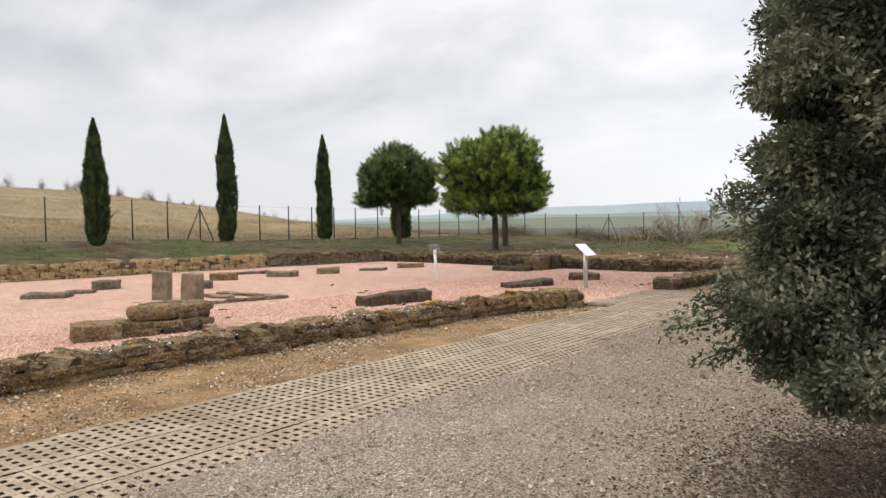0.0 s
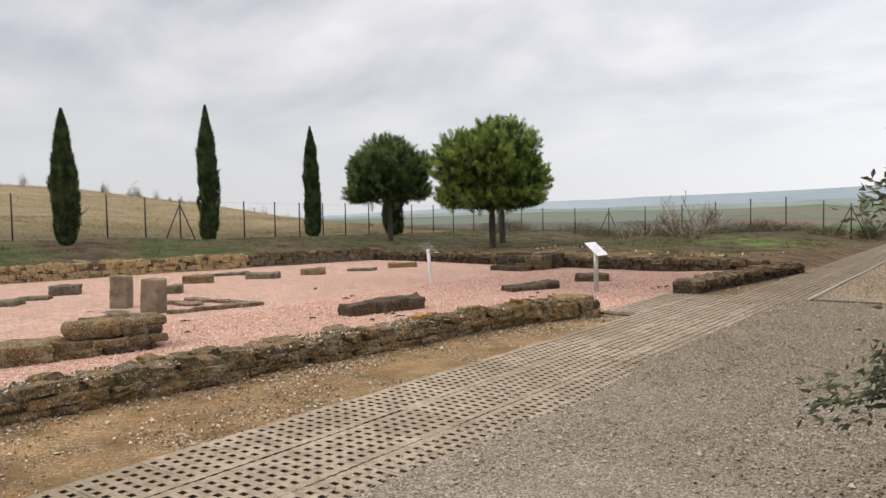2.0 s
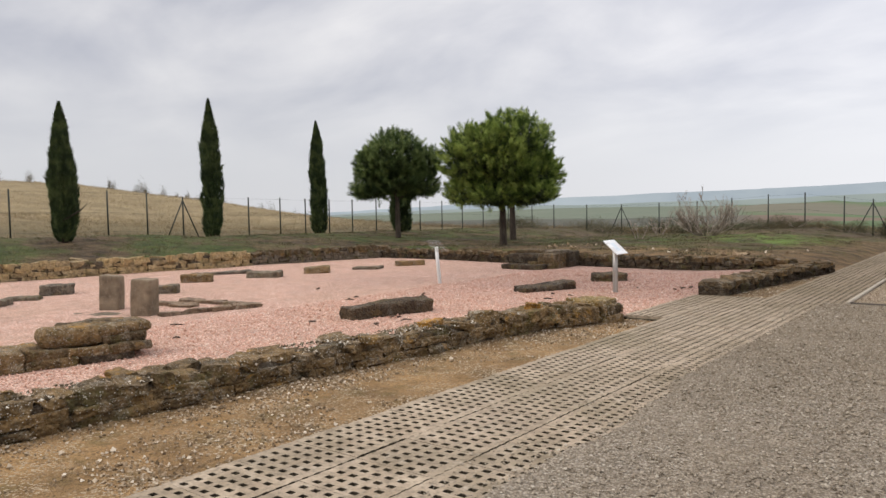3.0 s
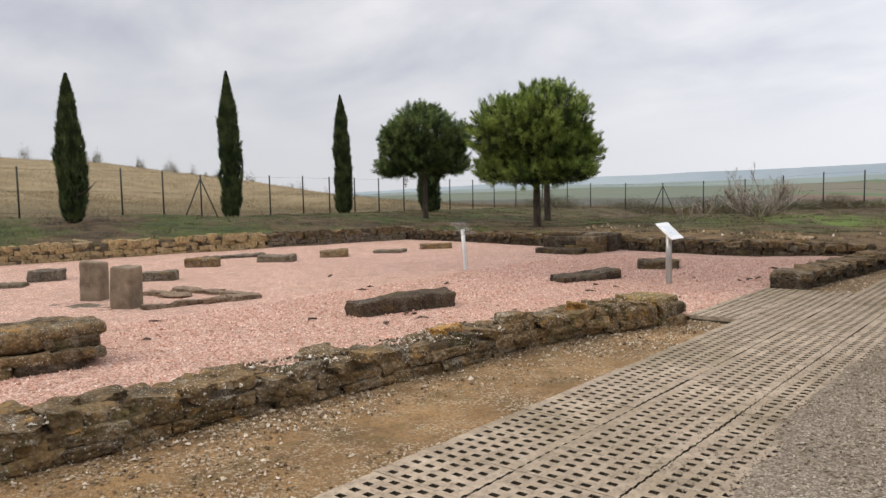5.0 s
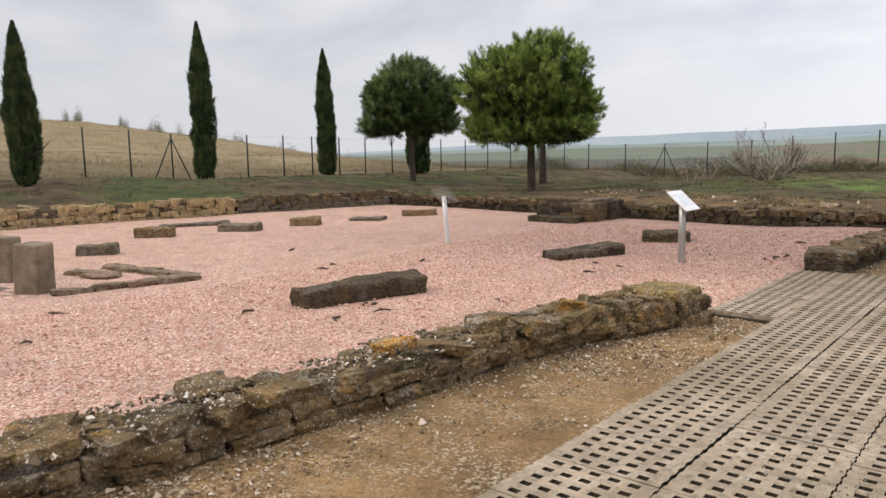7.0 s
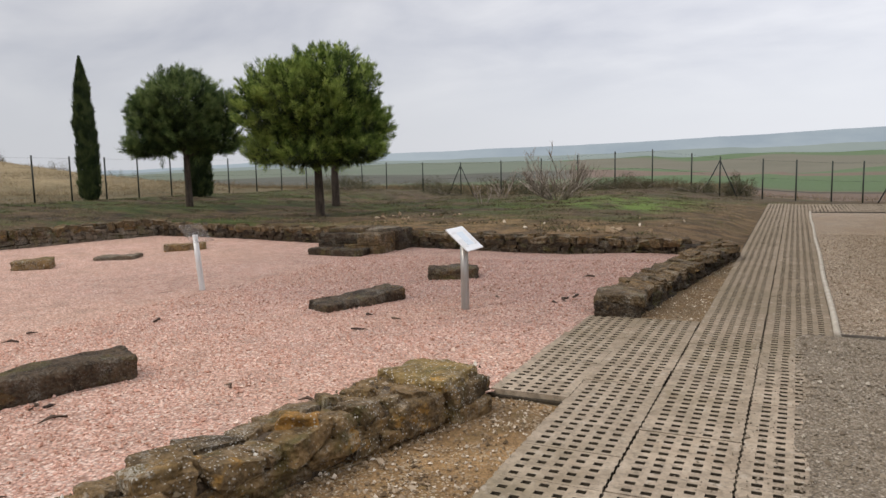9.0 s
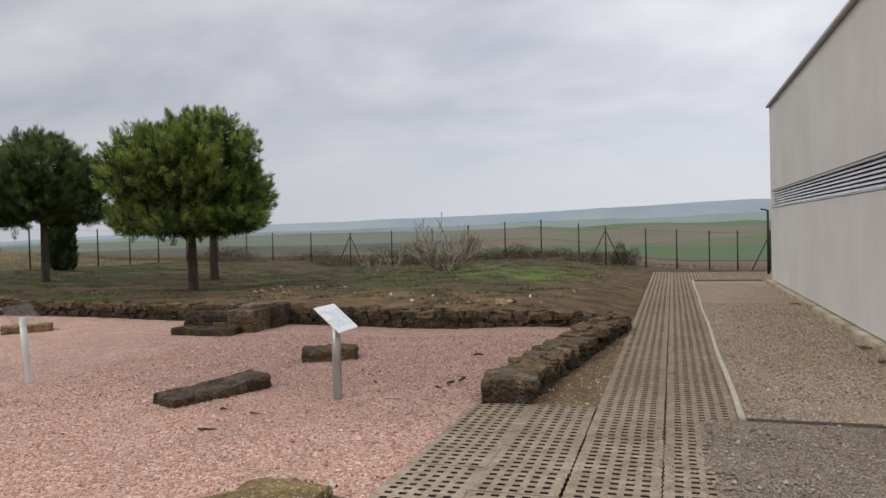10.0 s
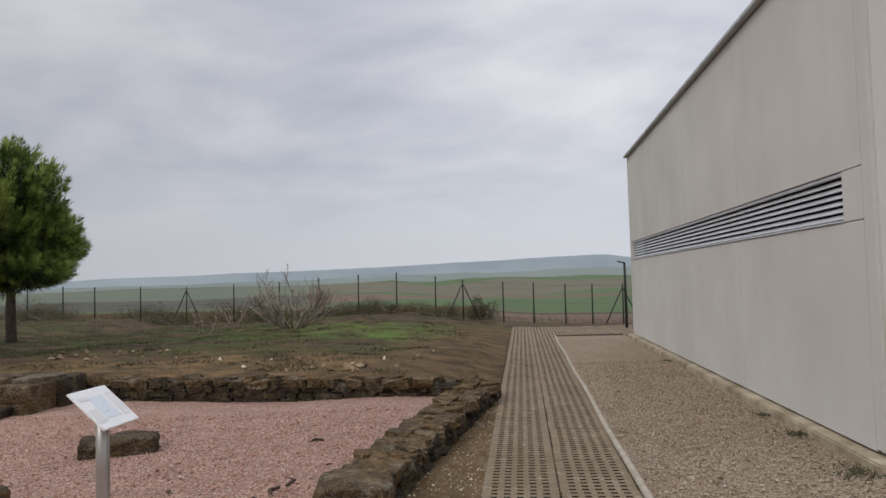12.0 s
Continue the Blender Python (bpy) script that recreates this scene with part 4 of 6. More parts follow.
def ochre_caps():
    """Stones with a thick orange crust that lie on the front wall."""
    for i, (x, y, z, sx, sy, sz, rz) in enumerate(OCHRE):
        block_thing("cap_stone", "orange-lichened flat stone on top of the wall", x, y, z, sx, sy, sz, rz, MAT_STONE_OCHRE if i == 0 else MAT_STONE_CRUST if i in (1, 3) else MAT_STONE_ORANGE, 70 + i, 0.075, 9)


def wall_ends():
    """The large squared stones that close the front wall and the short wall."""
    for x, y, z, sx, sy, sz, rz, sd in ((-6.13, 11.86, -0.06, 0.46, 0.36, 0.17, -14, 95), (-6.16, 11.84, 0.09, 0.48, 0.40, 0.155, -9, 96), (-6.27, 11.42, 0.02, 0.48, 0.42, 0.22, -16, 97)):
        block_thing("end_stone", "squared brown sandstone closing the front wall", x, y, z, sx, sy, sz, rz, MAT_STONE, sd, 0.055)
    block_thing("end_stone", "dark squared stone at the foot of the short wall's end", -5.73, 15.24, -0.05, 0.48, 0.40, 0.22, 12, MAT_STONE_NORTH, 91, 0.05)
    block_thing("end_stone", "flat dark mossy slab closing the short wall", -5.71, 15.30, 0.135, 0.52, 0.50, 0.115, 10, MAT_STONE_DIM, 93, 0.05)


def stepped_base():
    """The two-tier remains of a pier near the front wall."""
    th = empty("pier_base", -9.9, 6.5, float(pink_z(-9.9, 6.5)))
    tagged(th, "two-tier rubble pier base of brown sandstone blocks", "masonry ruin")
    r = random.Random(8)
    a = math.atan2(7.4 - 5.6, -9.47 + 9.95)
    ux, uy = math.cos(a), math.sin(a)
    nx, ny = -uy, ux
    z0 = float(pink_z(-9.9, 6.5)) - 0.02

    def st(s, o, z, w, d, h, material, seed, soft=0.034, wear=0.07, turn=0.0):
        x, y = -9.95 + ux * s + nx * o, 5.6 + uy * s + ny * o
        ob = part("stone", worn_block("stone", w, d, h, seed, wear, material, 10, soft), material, th)
        ob.matrix_world = pose(x, y, z0 + z + h / 2, r.uniform(-2, 2), r.uniform(-2, 2), math.degrees(a) + turn + r.uniform(-3, 3))

    # lower tier: a squared block, then thin slabs in two layers
    st(0.30, 0.22, 0.0, 0.60, 0.46, 0.23, MAT_STONE, 201, 0.03, 0.06)
    st(0.86, 0.22, 0.0, 0.52, 0.44, 0.12, MAT_STONE, 202)
    st(1.40, 0.20, 0.0, 0.56, 0.44, 0.11, MAT_STONE_DARK, 203)
    st(0.82, 0.24, 0.11, 0.46, 0.42, 0.11, MAT_STONE_DIM, 204)
    st(1.22, 0.21, 0.10, 0.40, 0.46, 0.11, MAT_STONE, 205)
    st(1.64, 0.22, 0.10, 0.46, 0.48, 0.10, MAT_STONE_DIM, 206)
    for s, w, sd in ((0.45, 0.72, 207), (1.10, 0.60, 208), (1.60, 0.44, 209)):
        st(s, 0.60, 0.0, w, 0.40, 0.21, MAT_STONE, sd)
    st(1.40, 0.95, 0.0, 0.80, 0.38, 0.20, MAT_STONE_DIM, 210)
    # upper tier: a rounded cushion block and a nosed slab stack
    st(1.06, 0.30, 0.21, 0.62, 0.46, 0.21, MAT_STONE, 211, 0.085, 0.05)
    st(1.60, 0.28, 0.20, 0.44, 0.42, 0.11, MAT_STONE_DIM, 212)
    st(1.60, 0.30, 0.30, 0.56, 0.46, 0.13, MAT_STONE, 213, 0.06, 0.06, 4)
    st(1.36, 0.74, 0.19, 0.70, 0.36, 0.20, MAT_STONE_DIM, 214, 0.06)


def north_pier():
    th = empty("pier_base", -11.9, 20.0, -0.1)
    tagged(th, "dark block-built pier base against the north wall", "masonry ruin")

    def st(x, y, z, w, d, h, material, seed, turn=3.0):
        ob = part("stone", worn_block("stone", w, d, h, seed, 0.06, material, 9), material, th)
        ob.matrix_world = pose(x, y, z, 0, 0, turn)

    for x, w, sd in ((-12.38, 0.56, 231), (-11.78, 0.66, 232)):
        st(x, 19.48, -0.04, w, 0.46, 0.16, MAT_STONE_NORTH, sd)
    for x, w, z, sd in ((-12.36, 0.62, 0.0, 233), (-11.66, 0.80, 0.0, 234), (-12.15, 0.90, 0.20, 235), (-11.52, 0.52, 0.19, 236)):
        st(x, 19.98, z, w, 0.70, 0.22, MAT_STONE_NORTH if sd % 2 else MAT_STONE_DIM, sd)
    for x, w, sd in ((-12.3, 0.70, 237), (-11.6, 0.80, 238)):
        st(x, 20.62, 0.11, w, 0.70, 0.46, MAT_STONE_NORTH, sd)
    st(-12.15, 20.15, 0.345, 0.74, 0.82, 0.09, MAT_STONE_DIM, 239, 8)
    st(-11.55, 20.25, 0.335, 0.50, 0.62, 0.08, MAT_STONE_GREY, 240, -6)


loose_blocks()
ochre_caps()
wall_ends()
stepped_base()
north_pier()


# ---- information signs ----
def information_sign(label, x, y, z, height, rz, plate, printed, lean=0.0, metal=MAT_POST, slim=1.0):
    th = empty("information_sign", x, y, z, rz)
    tagged(th, label, "sign")
    v, f = tube_data([(0, 0, -0.05), (0, 0, 0.02), (lean * 0.5, 0, height * 0.5), (lean, 0, height)], [0.049 * slim, 0.047 * slim, 0.046 * slim, 0.044 * slim], 20)
    me = mesh_of("post", v, f, metal, True)
    part("post", me, metal, th)
    tilt = pose(0.0, 0, 0, 0, 42, 0)
    bm = box_bm(0.36, 0.44, 0.016, bevel=0.004)
    bmesh.ops.transform(bm, matrix=Matrix.Translation((lean + 0.0, 0.02, height + 0.02)) @ tilt, verts=bm.verts)
    panel = part("panel", bm, plate, th)
    if printed:
        bm = box_bm(0.16, 0.16, 0.008)
        bmesh.ops.transform(bm, matrix=Matrix.Translation((lean - 0.004, 0.0, height + 0.010)) @ tilt, verts=bm.verts)
        part("bracket", bm, MAT_POST, th)
        # a pale plan drawing and bars of small print
        for px, py, sx, sy, m in ((0.0, 0.0, 0.20, 0.16, MAT_PRINT), (-0.10, -0.13, 0.03, 0.12, MAT_PRINT_TXT), (0.06, -0.15, 0.12, 0.10, MAT_PRINT_TXT), (0.0, 0.16, 0.22, 0.08, MAT_PRINT_TXT)):
            bm = box_bm(sx, sy, 0.002)
            bmesh.ops.transform(bm, matrix=Matrix.Translation((lean, 0.02, height + 0.02)) @ tilt @ Matrix.Translation((px, py, 0.0095)), verts=bm.verts)
            part("print", bm, m, panel)
    return th


information_sign("tilted white information panel on a steel post", -7.44, 15.12, float(pink_z(-7.44, 15.12)), 0.79, 0, MAT_SIGN, True)
information_sign("faded clear sign plate on a leaning pale post", -11.65, 15.36, float(pink_z(-11.65, 15.36)), 0.79, 0, MAT_CLEAR, False, -0.07, MAT_POST_PALE, 0.85)


# ---- building ----
def building():
    th = empty("building", -1.76, 16.3, 0.0)
    tagged(th, "plain off-white concrete-panel building with a louvre band", "building")
    X, Y0, Y1, TOP, T, G = -1.76, 16.3, 29.2, 4.55, 0.16, 0.006
    LO, HI, BASE = 1.97, 2.41, 0.11

    def west_panel(y0, y1, z0, z1):
        part("wall_panel", box_bm(T, y1 - y0 - G, z1 - z0 - G, (X + T / 2 - th.location.x, (y0 + y1) / 2 - th.location.y, (z0 + z1) / 2), 0.004), MAT_PANEL, th)

    def south_panel(x0, x1, z0, z1):
        part("wall_panel", box_bm(x1 - x0 - G, T, z1 - z0 - G, ((x0 + x1) / 2 - th.location.x, Y0 + T / 2 - th.location.y, (z0 + z1) / 2), 0.004), MAT_PANEL, th)

    def north_panel(x0, x1, z0, z1):
        part("wall_panel", box_bm(x1 - x0 - G, T, z1 - z0 - G, ((x0 + x1) / 2 - th.location.x, Y1 - T / 2 - th.location.y, (z0 + z1) / 2), 0.004), MAT_PANEL, th)

    ya = Y0 + T + 0.04
    for y0, y1 in ((ya, 19.93), (19.93, Y1)):
        west_panel(y0, y1, BASE, LO)
    for y0, y1 in ((ya, 19.88), (19.88, 23.0), (23.0, Y1)):
        west_panel(y0, y1, HI, TOP)
    west_panel(ya, 16.88, LO, HI)
    west_panel(28.85, Y1, LO, HI)
    # rounded corner column
    bm = box_bm(0.24, 0.22, TOP - BASE, (0.117, 0.107, (TOP + BASE) / 2), 0.03)
    part("corner_column", bm, MAT_PANEL, th)
    for x0, x1 in ((X + 0.24, 2.0), (2.0, 6.0), (6.0, 10.0)):
        for z0, z1 in ((BASE, LO), (LO, HI), (HI, TOP)):
            south_panel(x0, x1, z0, z1)
    for x0, x1 in ((X + T + 0.01, 4.0), (4.0, 10.0)):
        north_panel(x0, x1, BASE, TOP)
    part("wall_panel", box_bm(T, Y1 - Y0, TOP - BASE, (10 - th.location.x, (Y1 - Y0) / 2, (TOP + BASE) / 2), 0.004), MAT_PANEL, th)
    # near-black box that stands in for the shade behind the joints and the louvre
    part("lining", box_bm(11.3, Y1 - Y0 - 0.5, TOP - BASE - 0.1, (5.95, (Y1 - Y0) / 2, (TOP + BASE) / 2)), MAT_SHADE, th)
    # roof edge
    part("coping", box_bm(0.28, Y1 - Y0 + 0.12, 0.055, (0.06, (Y1 - Y0) / 2, TOP + 0.045), 0.008), MAT_COPING, th)
    part("coping", box_bm(11.5, 0.28, 0.055, (5.95, 0.06, TOP + 0.0445), 0.008), MAT_COPING, th)
    part("roof", box_bm(11.6, Y1 - Y0 - 0.3, 0.06, (5.95, (Y1 - Y0) / 2, TOP - 0.05)), MAT_COPING, th)
    # louvre band
    y0, y1 = 16.88, 28.85
    louvre = part("louvre", box_bm(0.05, y1 - y0, 0.03, (0.045, (y0 + y1) / 2 - th.location.y, HI - 0.018), 0.003), MAT_LOUVRE, th)
    part("louvre_sill", box_bm(0.10, y1 - y0, 0.018, (0.035, (y0 + y1) / 2 - th.location.y, LO + 0.010), 0.003), MAT_LOUVRE, louvre)
    n = 6
    for i in range(n):
        z = LO + 0.055 + i * (HI - LO - 0.07) / n
        bm = box_bm(0.008, y1 - y0 - 0.01, 0.050, turn=pose(0, 0, 0, 0, 38, 0), at=(0.052, (y0 + y1) / 2 - th.location.y, z))
        part("slat", bm, MAT_LOUVRE, louvre)
    # footing that stands out under the wall
    def footing(name, x0, x1, yy0, yy1):
        bm = box_bm(x1 - x0, yy1 - yy0, 0.19, ((x0 + x1) / 2 - th.location.x, (yy0 + yy1) / 2 - th.location.y, 0.0), 0.015)
        part(name, bm, MAT_PLINTH, th, "stained mossy concrete footing")
    footing("footing", X - 0.14, X + 0.12, Y0 - 0.15, 29.4)
    footing("footing", X + 0.12, 10.2, Y0 - 0.15, Y0 + 0.1)


building()


def edging():
    n = 19
    v, f = tube_data([(-3.70 + 0.008 * math.sin(y * 1.3), y, 0.025) for y in np.linspace(14.75, 30.2, n)], [0.030] * n, 8)
    tagged(new("edging", mesh_of("edging", v, f, MAT_KERB, True)), "pale round concrete edging along the paving", "edging", kind="structure")
    for x0, x1, y in ((-3.72, -2.7, 14.76), (-3.66, -1.9, 30.15)):
        bm = box_bm(x1 - x0, 0.018, 0.07, ((x0 + x1) / 2, y, 0.005), 0.003)
        me = bpy.data.meshes.new("edging")
        bm.to_mesh(me)
        bm.free()
        me.materials.append(MAT_RUST)
        tagged(new("edging", me), "thin dark steel edging strip in the gravel", "edging", kind="structure")


edging()


# ---- lamp pole behind the building's corner ----
def lamp_pole():
    th = empty("lamp_post", -1.40, 33.0, -0.05)
    tagged(th, "thin dark lamp post with a small angled head", "lamp post")
    v, f = tube_data([(0, 0, 0), (0, 0, 1.2), (0, 0, 2.02)], [0.045, 0.04, 0.035], 10)
    part("pole", mesh_of("pole", v, f, MAT_FENCE, True), MAT_FENCE, th)
    part("lamp_head", box_bm(0.22, 0.10, 0.04, (-0.10, 0, 2.04), 0.010, turn=pose(0, 0, 0, 0, 14, 0)), MAT_FENCE, th)


lamp_pole()


# ---- fence ----
def fence(label, posts, braced):
    th = empty("fence", posts[0][0], posts[0][1], posts[0][2])
    tagged(th, label, "fence")
    o = Vector(posts[0])
    for i, (x, y, z) in enumerate(posts):
        p = Vector((x, y, z)) - o
        v, f = tube_data([tuple(p + Vector((0, 0, -0.2))), tuple(p + Vector((0.01, 0, 1.66)))], [0.030, 0.030], 8)
        part("post", mesh_of("post", v, f, MAT_FENCE, True), MAT_FENCE, th)
        if i in braced:
            q = Vector(posts[min(i + 1, len(posts) - 1)]) - Vector(posts[max(i - 1, 0)])
            q = q.normalized()
            for s in (-1, 1):
                v, f = tube_data([tuple(p + Vector((0, 0, 1.5))), tuple(p + q * 0.75 * s + Vector((0, 0, -0.1)))], [0.024, 0.024], 8)
                part("brace", mesh_of("brace", v, f, MAT_FENCE, True), MAT_FENCE, th)
    for h in (0.15, 0.85, 1.58):
        run = [tuple(Vector(p) - o + Vector((0, 0, h))) for p in posts]
        v, f = tube_data(run, [0.0035] * len(run), 4)
        part("wire", mesh_of("wire", v, f, MAT_FENCE), MAT_FENCE, th)


def fences():
    west = [(-28.5, y, float(terrain_z(-28.5, y))) for y in (9.8, 11.6, 13.33, 15.0, 16.71, 18.28, 19.84, 21.5, 23.06, 24.81, 26.32, 27.86, 29.44, 31.2, 33.0, 34.8, 36.8, 38.8, 41.0)]
    fence("dark green steel post and wire fence below the dry hill", west, {6})
    xs = (-28.5, -26.6, -24.9, -23.4, -21.26, -19.14, -16.99, -14.95, -13.2, -11.47, -9.82, -8.16, -7.0, -5.32, -4.06, -2.76, -1.66, -0.42, 0.9, 2.4)
    north = [(x, 41.0, float(fence_north_z(x))) for x in xs]
    fence("dark green steel post and wire fence before the fields", north, {5, 12, 17})


fences()


# ---- plants ----
def blades(points, dirs, length, width, rs):
    """One thin triangle a blade, as arrays of verts and faces."""
    n = len(points)
    side = np.cross(dirs, rs.normal(size=(n, 3)))
    side /= np.linalg.norm(side, axis=1, keepdims=True) + 1e-9
    w, l = width[:, None] / 2, length[:, None]
    v = np.stack([points - side * w, points + side * w, points + dirs * l], 1).reshape(-1, 3)
    return v, np.arange(3 * n).reshape(n, 3)


def leaves(points, dirs, length, width, rs):
    """One folded lozenge a leaf."""
    n = len(points)
    side = np.cross(dirs, rs.normal(size=(n, 3)))
    side /= np.linalg.norm(side, axis=1, keepdims=True) + 1e-9
    up = np.cross(side, dirs)
    l, w = length[:, None], width[:, None] / 2
    mid = points + dirs * l * 0.45
    v = np.stack([points, mid + side * w + up * w * 0.5, points + dirs * l, mid - side * w + up * w * 0.5, mid], 1).reshape(-1, 3)
    b = 5 * np.arange(n)[:, None]
    f = np.concatenate([b + np.array([[0, 1, 4]]), b + np.array([[1, 2, 4]]), b + np.array([[2, 3, 4]]), b + np.array([[3, 0, 4]])])
    return v, f


def flat_leaves(points, dirs, length, width, rs):
    """One plain lozenge a leaf, for the inner crown."""
    n = len(points)
    side = np.cross(dirs, rs.normal(size=(n, 3)))
    side /= np.linalg.norm(side, axis=1, keepdims=True) + 1e-9
    l, w = length[:, None], width[:, None] / 2
    mid = points + dirs * l * 0.45
    v = np.stack([points, mid + side * w, points + dirs * l, mid - side * w], 1).reshape(-1, 3)
    return v, np.arange(4 * n).reshape(n, 4)


def unit(v):
    return v / (np.linalg.norm(v, axis=-1, keepdims=True) + 1e-9)


def pine(label, x, y, trunk_h, crown, lobes, plumes, material, seed, trunk_r=0.13, lean=(0, 0), yaw=0.0):
    """A round-crowned pine: trunk with limbs, crown of upswept needle plumes in lobes. crown: height of its middle; yaw turns the lobes."""
    z = float(terrain_z(x, y)) - 0.05
    th = empty("pine_tree", x, y, z)
    tagged(th, label, "tree")
    rs = np.random.RandomState(seed)
    r = random.Random(seed)
    chunks = [tube_data([(0, 0, -0.1), (0.01, 0, 0.15), (lean[0] * 0.5, lean[1] * 0.5, trunk_h * 0.6), (lean[0], lean[1], trunk_h), (lean[0], lean[1], crown + 0.6)], [trunk_r * 1.35, trunk_r * 1.05, trunk_r * 0.95, trunk_r * 0.8, 0.04], 10)]
    for i, (lx, ly, lz, rx, ry, rz) in enumerate(lobes):
        b = trunk_h * r.uniform(0.95, 1.2)
        lx, ly = lx * math.cos(radians(yaw)) - ly * math.sin(radians(yaw)), lx * math.sin(radians(yaw)) + ly * math.cos(radians(yaw))
        chunks.append(tube_data([(lean[0], lean[1], b), (lx * 0.45, ly * 0.45, (b + lz) / 2 - 0.1), (lx * 0.95, ly * 0.95, lz)], [trunk_r * 0.30, trunk_r * 0.2, 0.015], 6))
    v, f = join_data(chunks)
    part("trunk", mesh_of("trunk", v, f, MAT_BARK, True), MAT_BARK, th)
    turn = math.radians(yaw)
    ct, sn = math.cos(turn), math.sin(turn)
    V, F, at = [], [], 0
    IV, IF, inner_at = [], [], 0
    areas = [rx * ry + ry * rz + rx * rz for _, _, _, rx, ry, rz in lobes]
    for (lx, ly, lz, rx, ry, rz), area in zip(lobes, areas):
        c = max(24, int(plumes * area / sum(areas)))
        mid0, rad = np.array([lx * ct - ly * sn, lx * sn + ly * ct, lz]), np.array([rx, ry, rz])
        out = unit(rs.normal(size=(c, 3)))
        foot = mid0 + out * rs.uniform(0.70, 1.0, c)[:, None] * (rad - 0.18)
        axis = unit(out * 0.75 + np.array([0, 0, 0.75]) + rs.normal(size=(c, 3)) * 0.16)
        size = rs.uniform(0.22, 0.48, c)
        # each plume: needles all along an upswept shoot
        m = 84
        a = rs.uniform(0.0, 1.0, (c, m))
        fan = rs.normal(size=(c, m, 3))
        wide = 0.035 + 0.075 * np.sin(np.clip(a * 0.85 + 0.12, 0, 1) * math.pi)
        p = foot[:, None] + axis[:, None] * (a * size[:, None])[..., None] + unit(fan) * (wide * rs.uniform(0.1, 1.0, (c, m)))[..., None]
        d = unit(axis[:, None] * 1.2 + fan * 0.36)
        n = c * m
        v, f = blades(p.reshape(n, 3), d.reshape(n, 3), rs.uniform(0.08, 0.15, n), rs.uniform(0.013, 0.024, n), rs)
        V.append(v); F.append(f + at); at += len(v)
        # dense inside, its shade put into a darker needle colour
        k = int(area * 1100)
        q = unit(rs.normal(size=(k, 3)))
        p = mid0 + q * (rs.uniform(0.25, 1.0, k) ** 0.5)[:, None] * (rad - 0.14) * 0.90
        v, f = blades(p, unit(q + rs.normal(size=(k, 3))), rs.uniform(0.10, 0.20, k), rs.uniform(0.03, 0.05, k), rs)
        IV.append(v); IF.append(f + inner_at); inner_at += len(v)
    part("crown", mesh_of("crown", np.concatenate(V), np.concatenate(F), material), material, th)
    part("inner_crown", mesh_of("inner_crown", np.concatenate(IV), np.concatenate(IF), MAT_PINE_SHADED), MAT_PINE_SHADED, th, "inner needles in a darker green that carries the crown's shade")
    return th


def cypress(label, x, y, height, width, seed, lean=0.0, twig=False):
    z = float(terrain_z(x, y)) - 0.03
    th = empty("cypress_tree", x, y, z)
    tagged(th, label, "tree")
    rs = np.random.RandomState(seed)
    v, f = tube_data([(0, 0, -0.1), (0, 0, height * 0.5), (lean, 0, height * 0.93)], [0.11, 0.07, 0.015], 8)
    part("trunk", mesh_of("trunk", v, f, MAT_BARK, True), MAT_BARK, th)
    n = 9000
    t = rs.rand(n) ** 0.85
    prof = np.interp(t, [0, 0.04, 0.15, 0.35, 0.55, 0.75, 0.88, 0.95, 1.0], [0.62, 0.82, 0.94, 1.0, 0.92, 0.64, 0.36, 0.17, 0.03]) * width / 2
    a = rs.uniform(0, 2 * math.pi, n)
    lump = 0.92 + 0.20 * vnoise(a * 1.9 + seed, t * height * 1.5, 1.0, seed) + 0.34 * vnoise(a * 4 + seed, t * height * 2.2, 1.0, seed + 1)
    rad = prof * lump * np.where(rs.rand(n) < 0.75, rs.uniform(0.85, 1.03, n), rs.uniform(0.2, 0.9, n))
    P = np.stack([rad * np.cos(a) + lean * t, rad * np.sin(a), 0.05 + t * (height - 0.1)], -1)
    D = unit(np.stack([np.cos(a) * 0.30, np.sin(a) * 0.30, np.ones(n)], -1) + rs.normal(size=(n, 3)) * 0.16)
    m = 3
    PP, DD = np.repeat(P, m, 0), unit(np.repeat(D, m, 0) + rs.normal(size=(n * m, 3)) * 0.15)
    slim = np.repeat(np.interp(t, [0, 0.8, 1.0], [1.0, 0.9, 0.35]), m)
    v, f = blades(PP, DD, rs.uniform(0.12, 0.26, n * m) * slim, rs.uniform(0.028, 0.05, n * m) * slim, rs)
    part("crown", mesh_of("crown", v, f, MAT_CYPRESS), MAT_CYPRESS, th)
    if twig:
        v, f = tube_data([(0.2, -0.2, 0.7), (0.5, 0.3, 1.05), (0.62, 0.5, 1.3)], [0.03, 0.022, 0.008], 6)
        part("dead_branch", mesh_of("dead_branch", v, f, MAT_BARK, True), MAT_BARK, th)


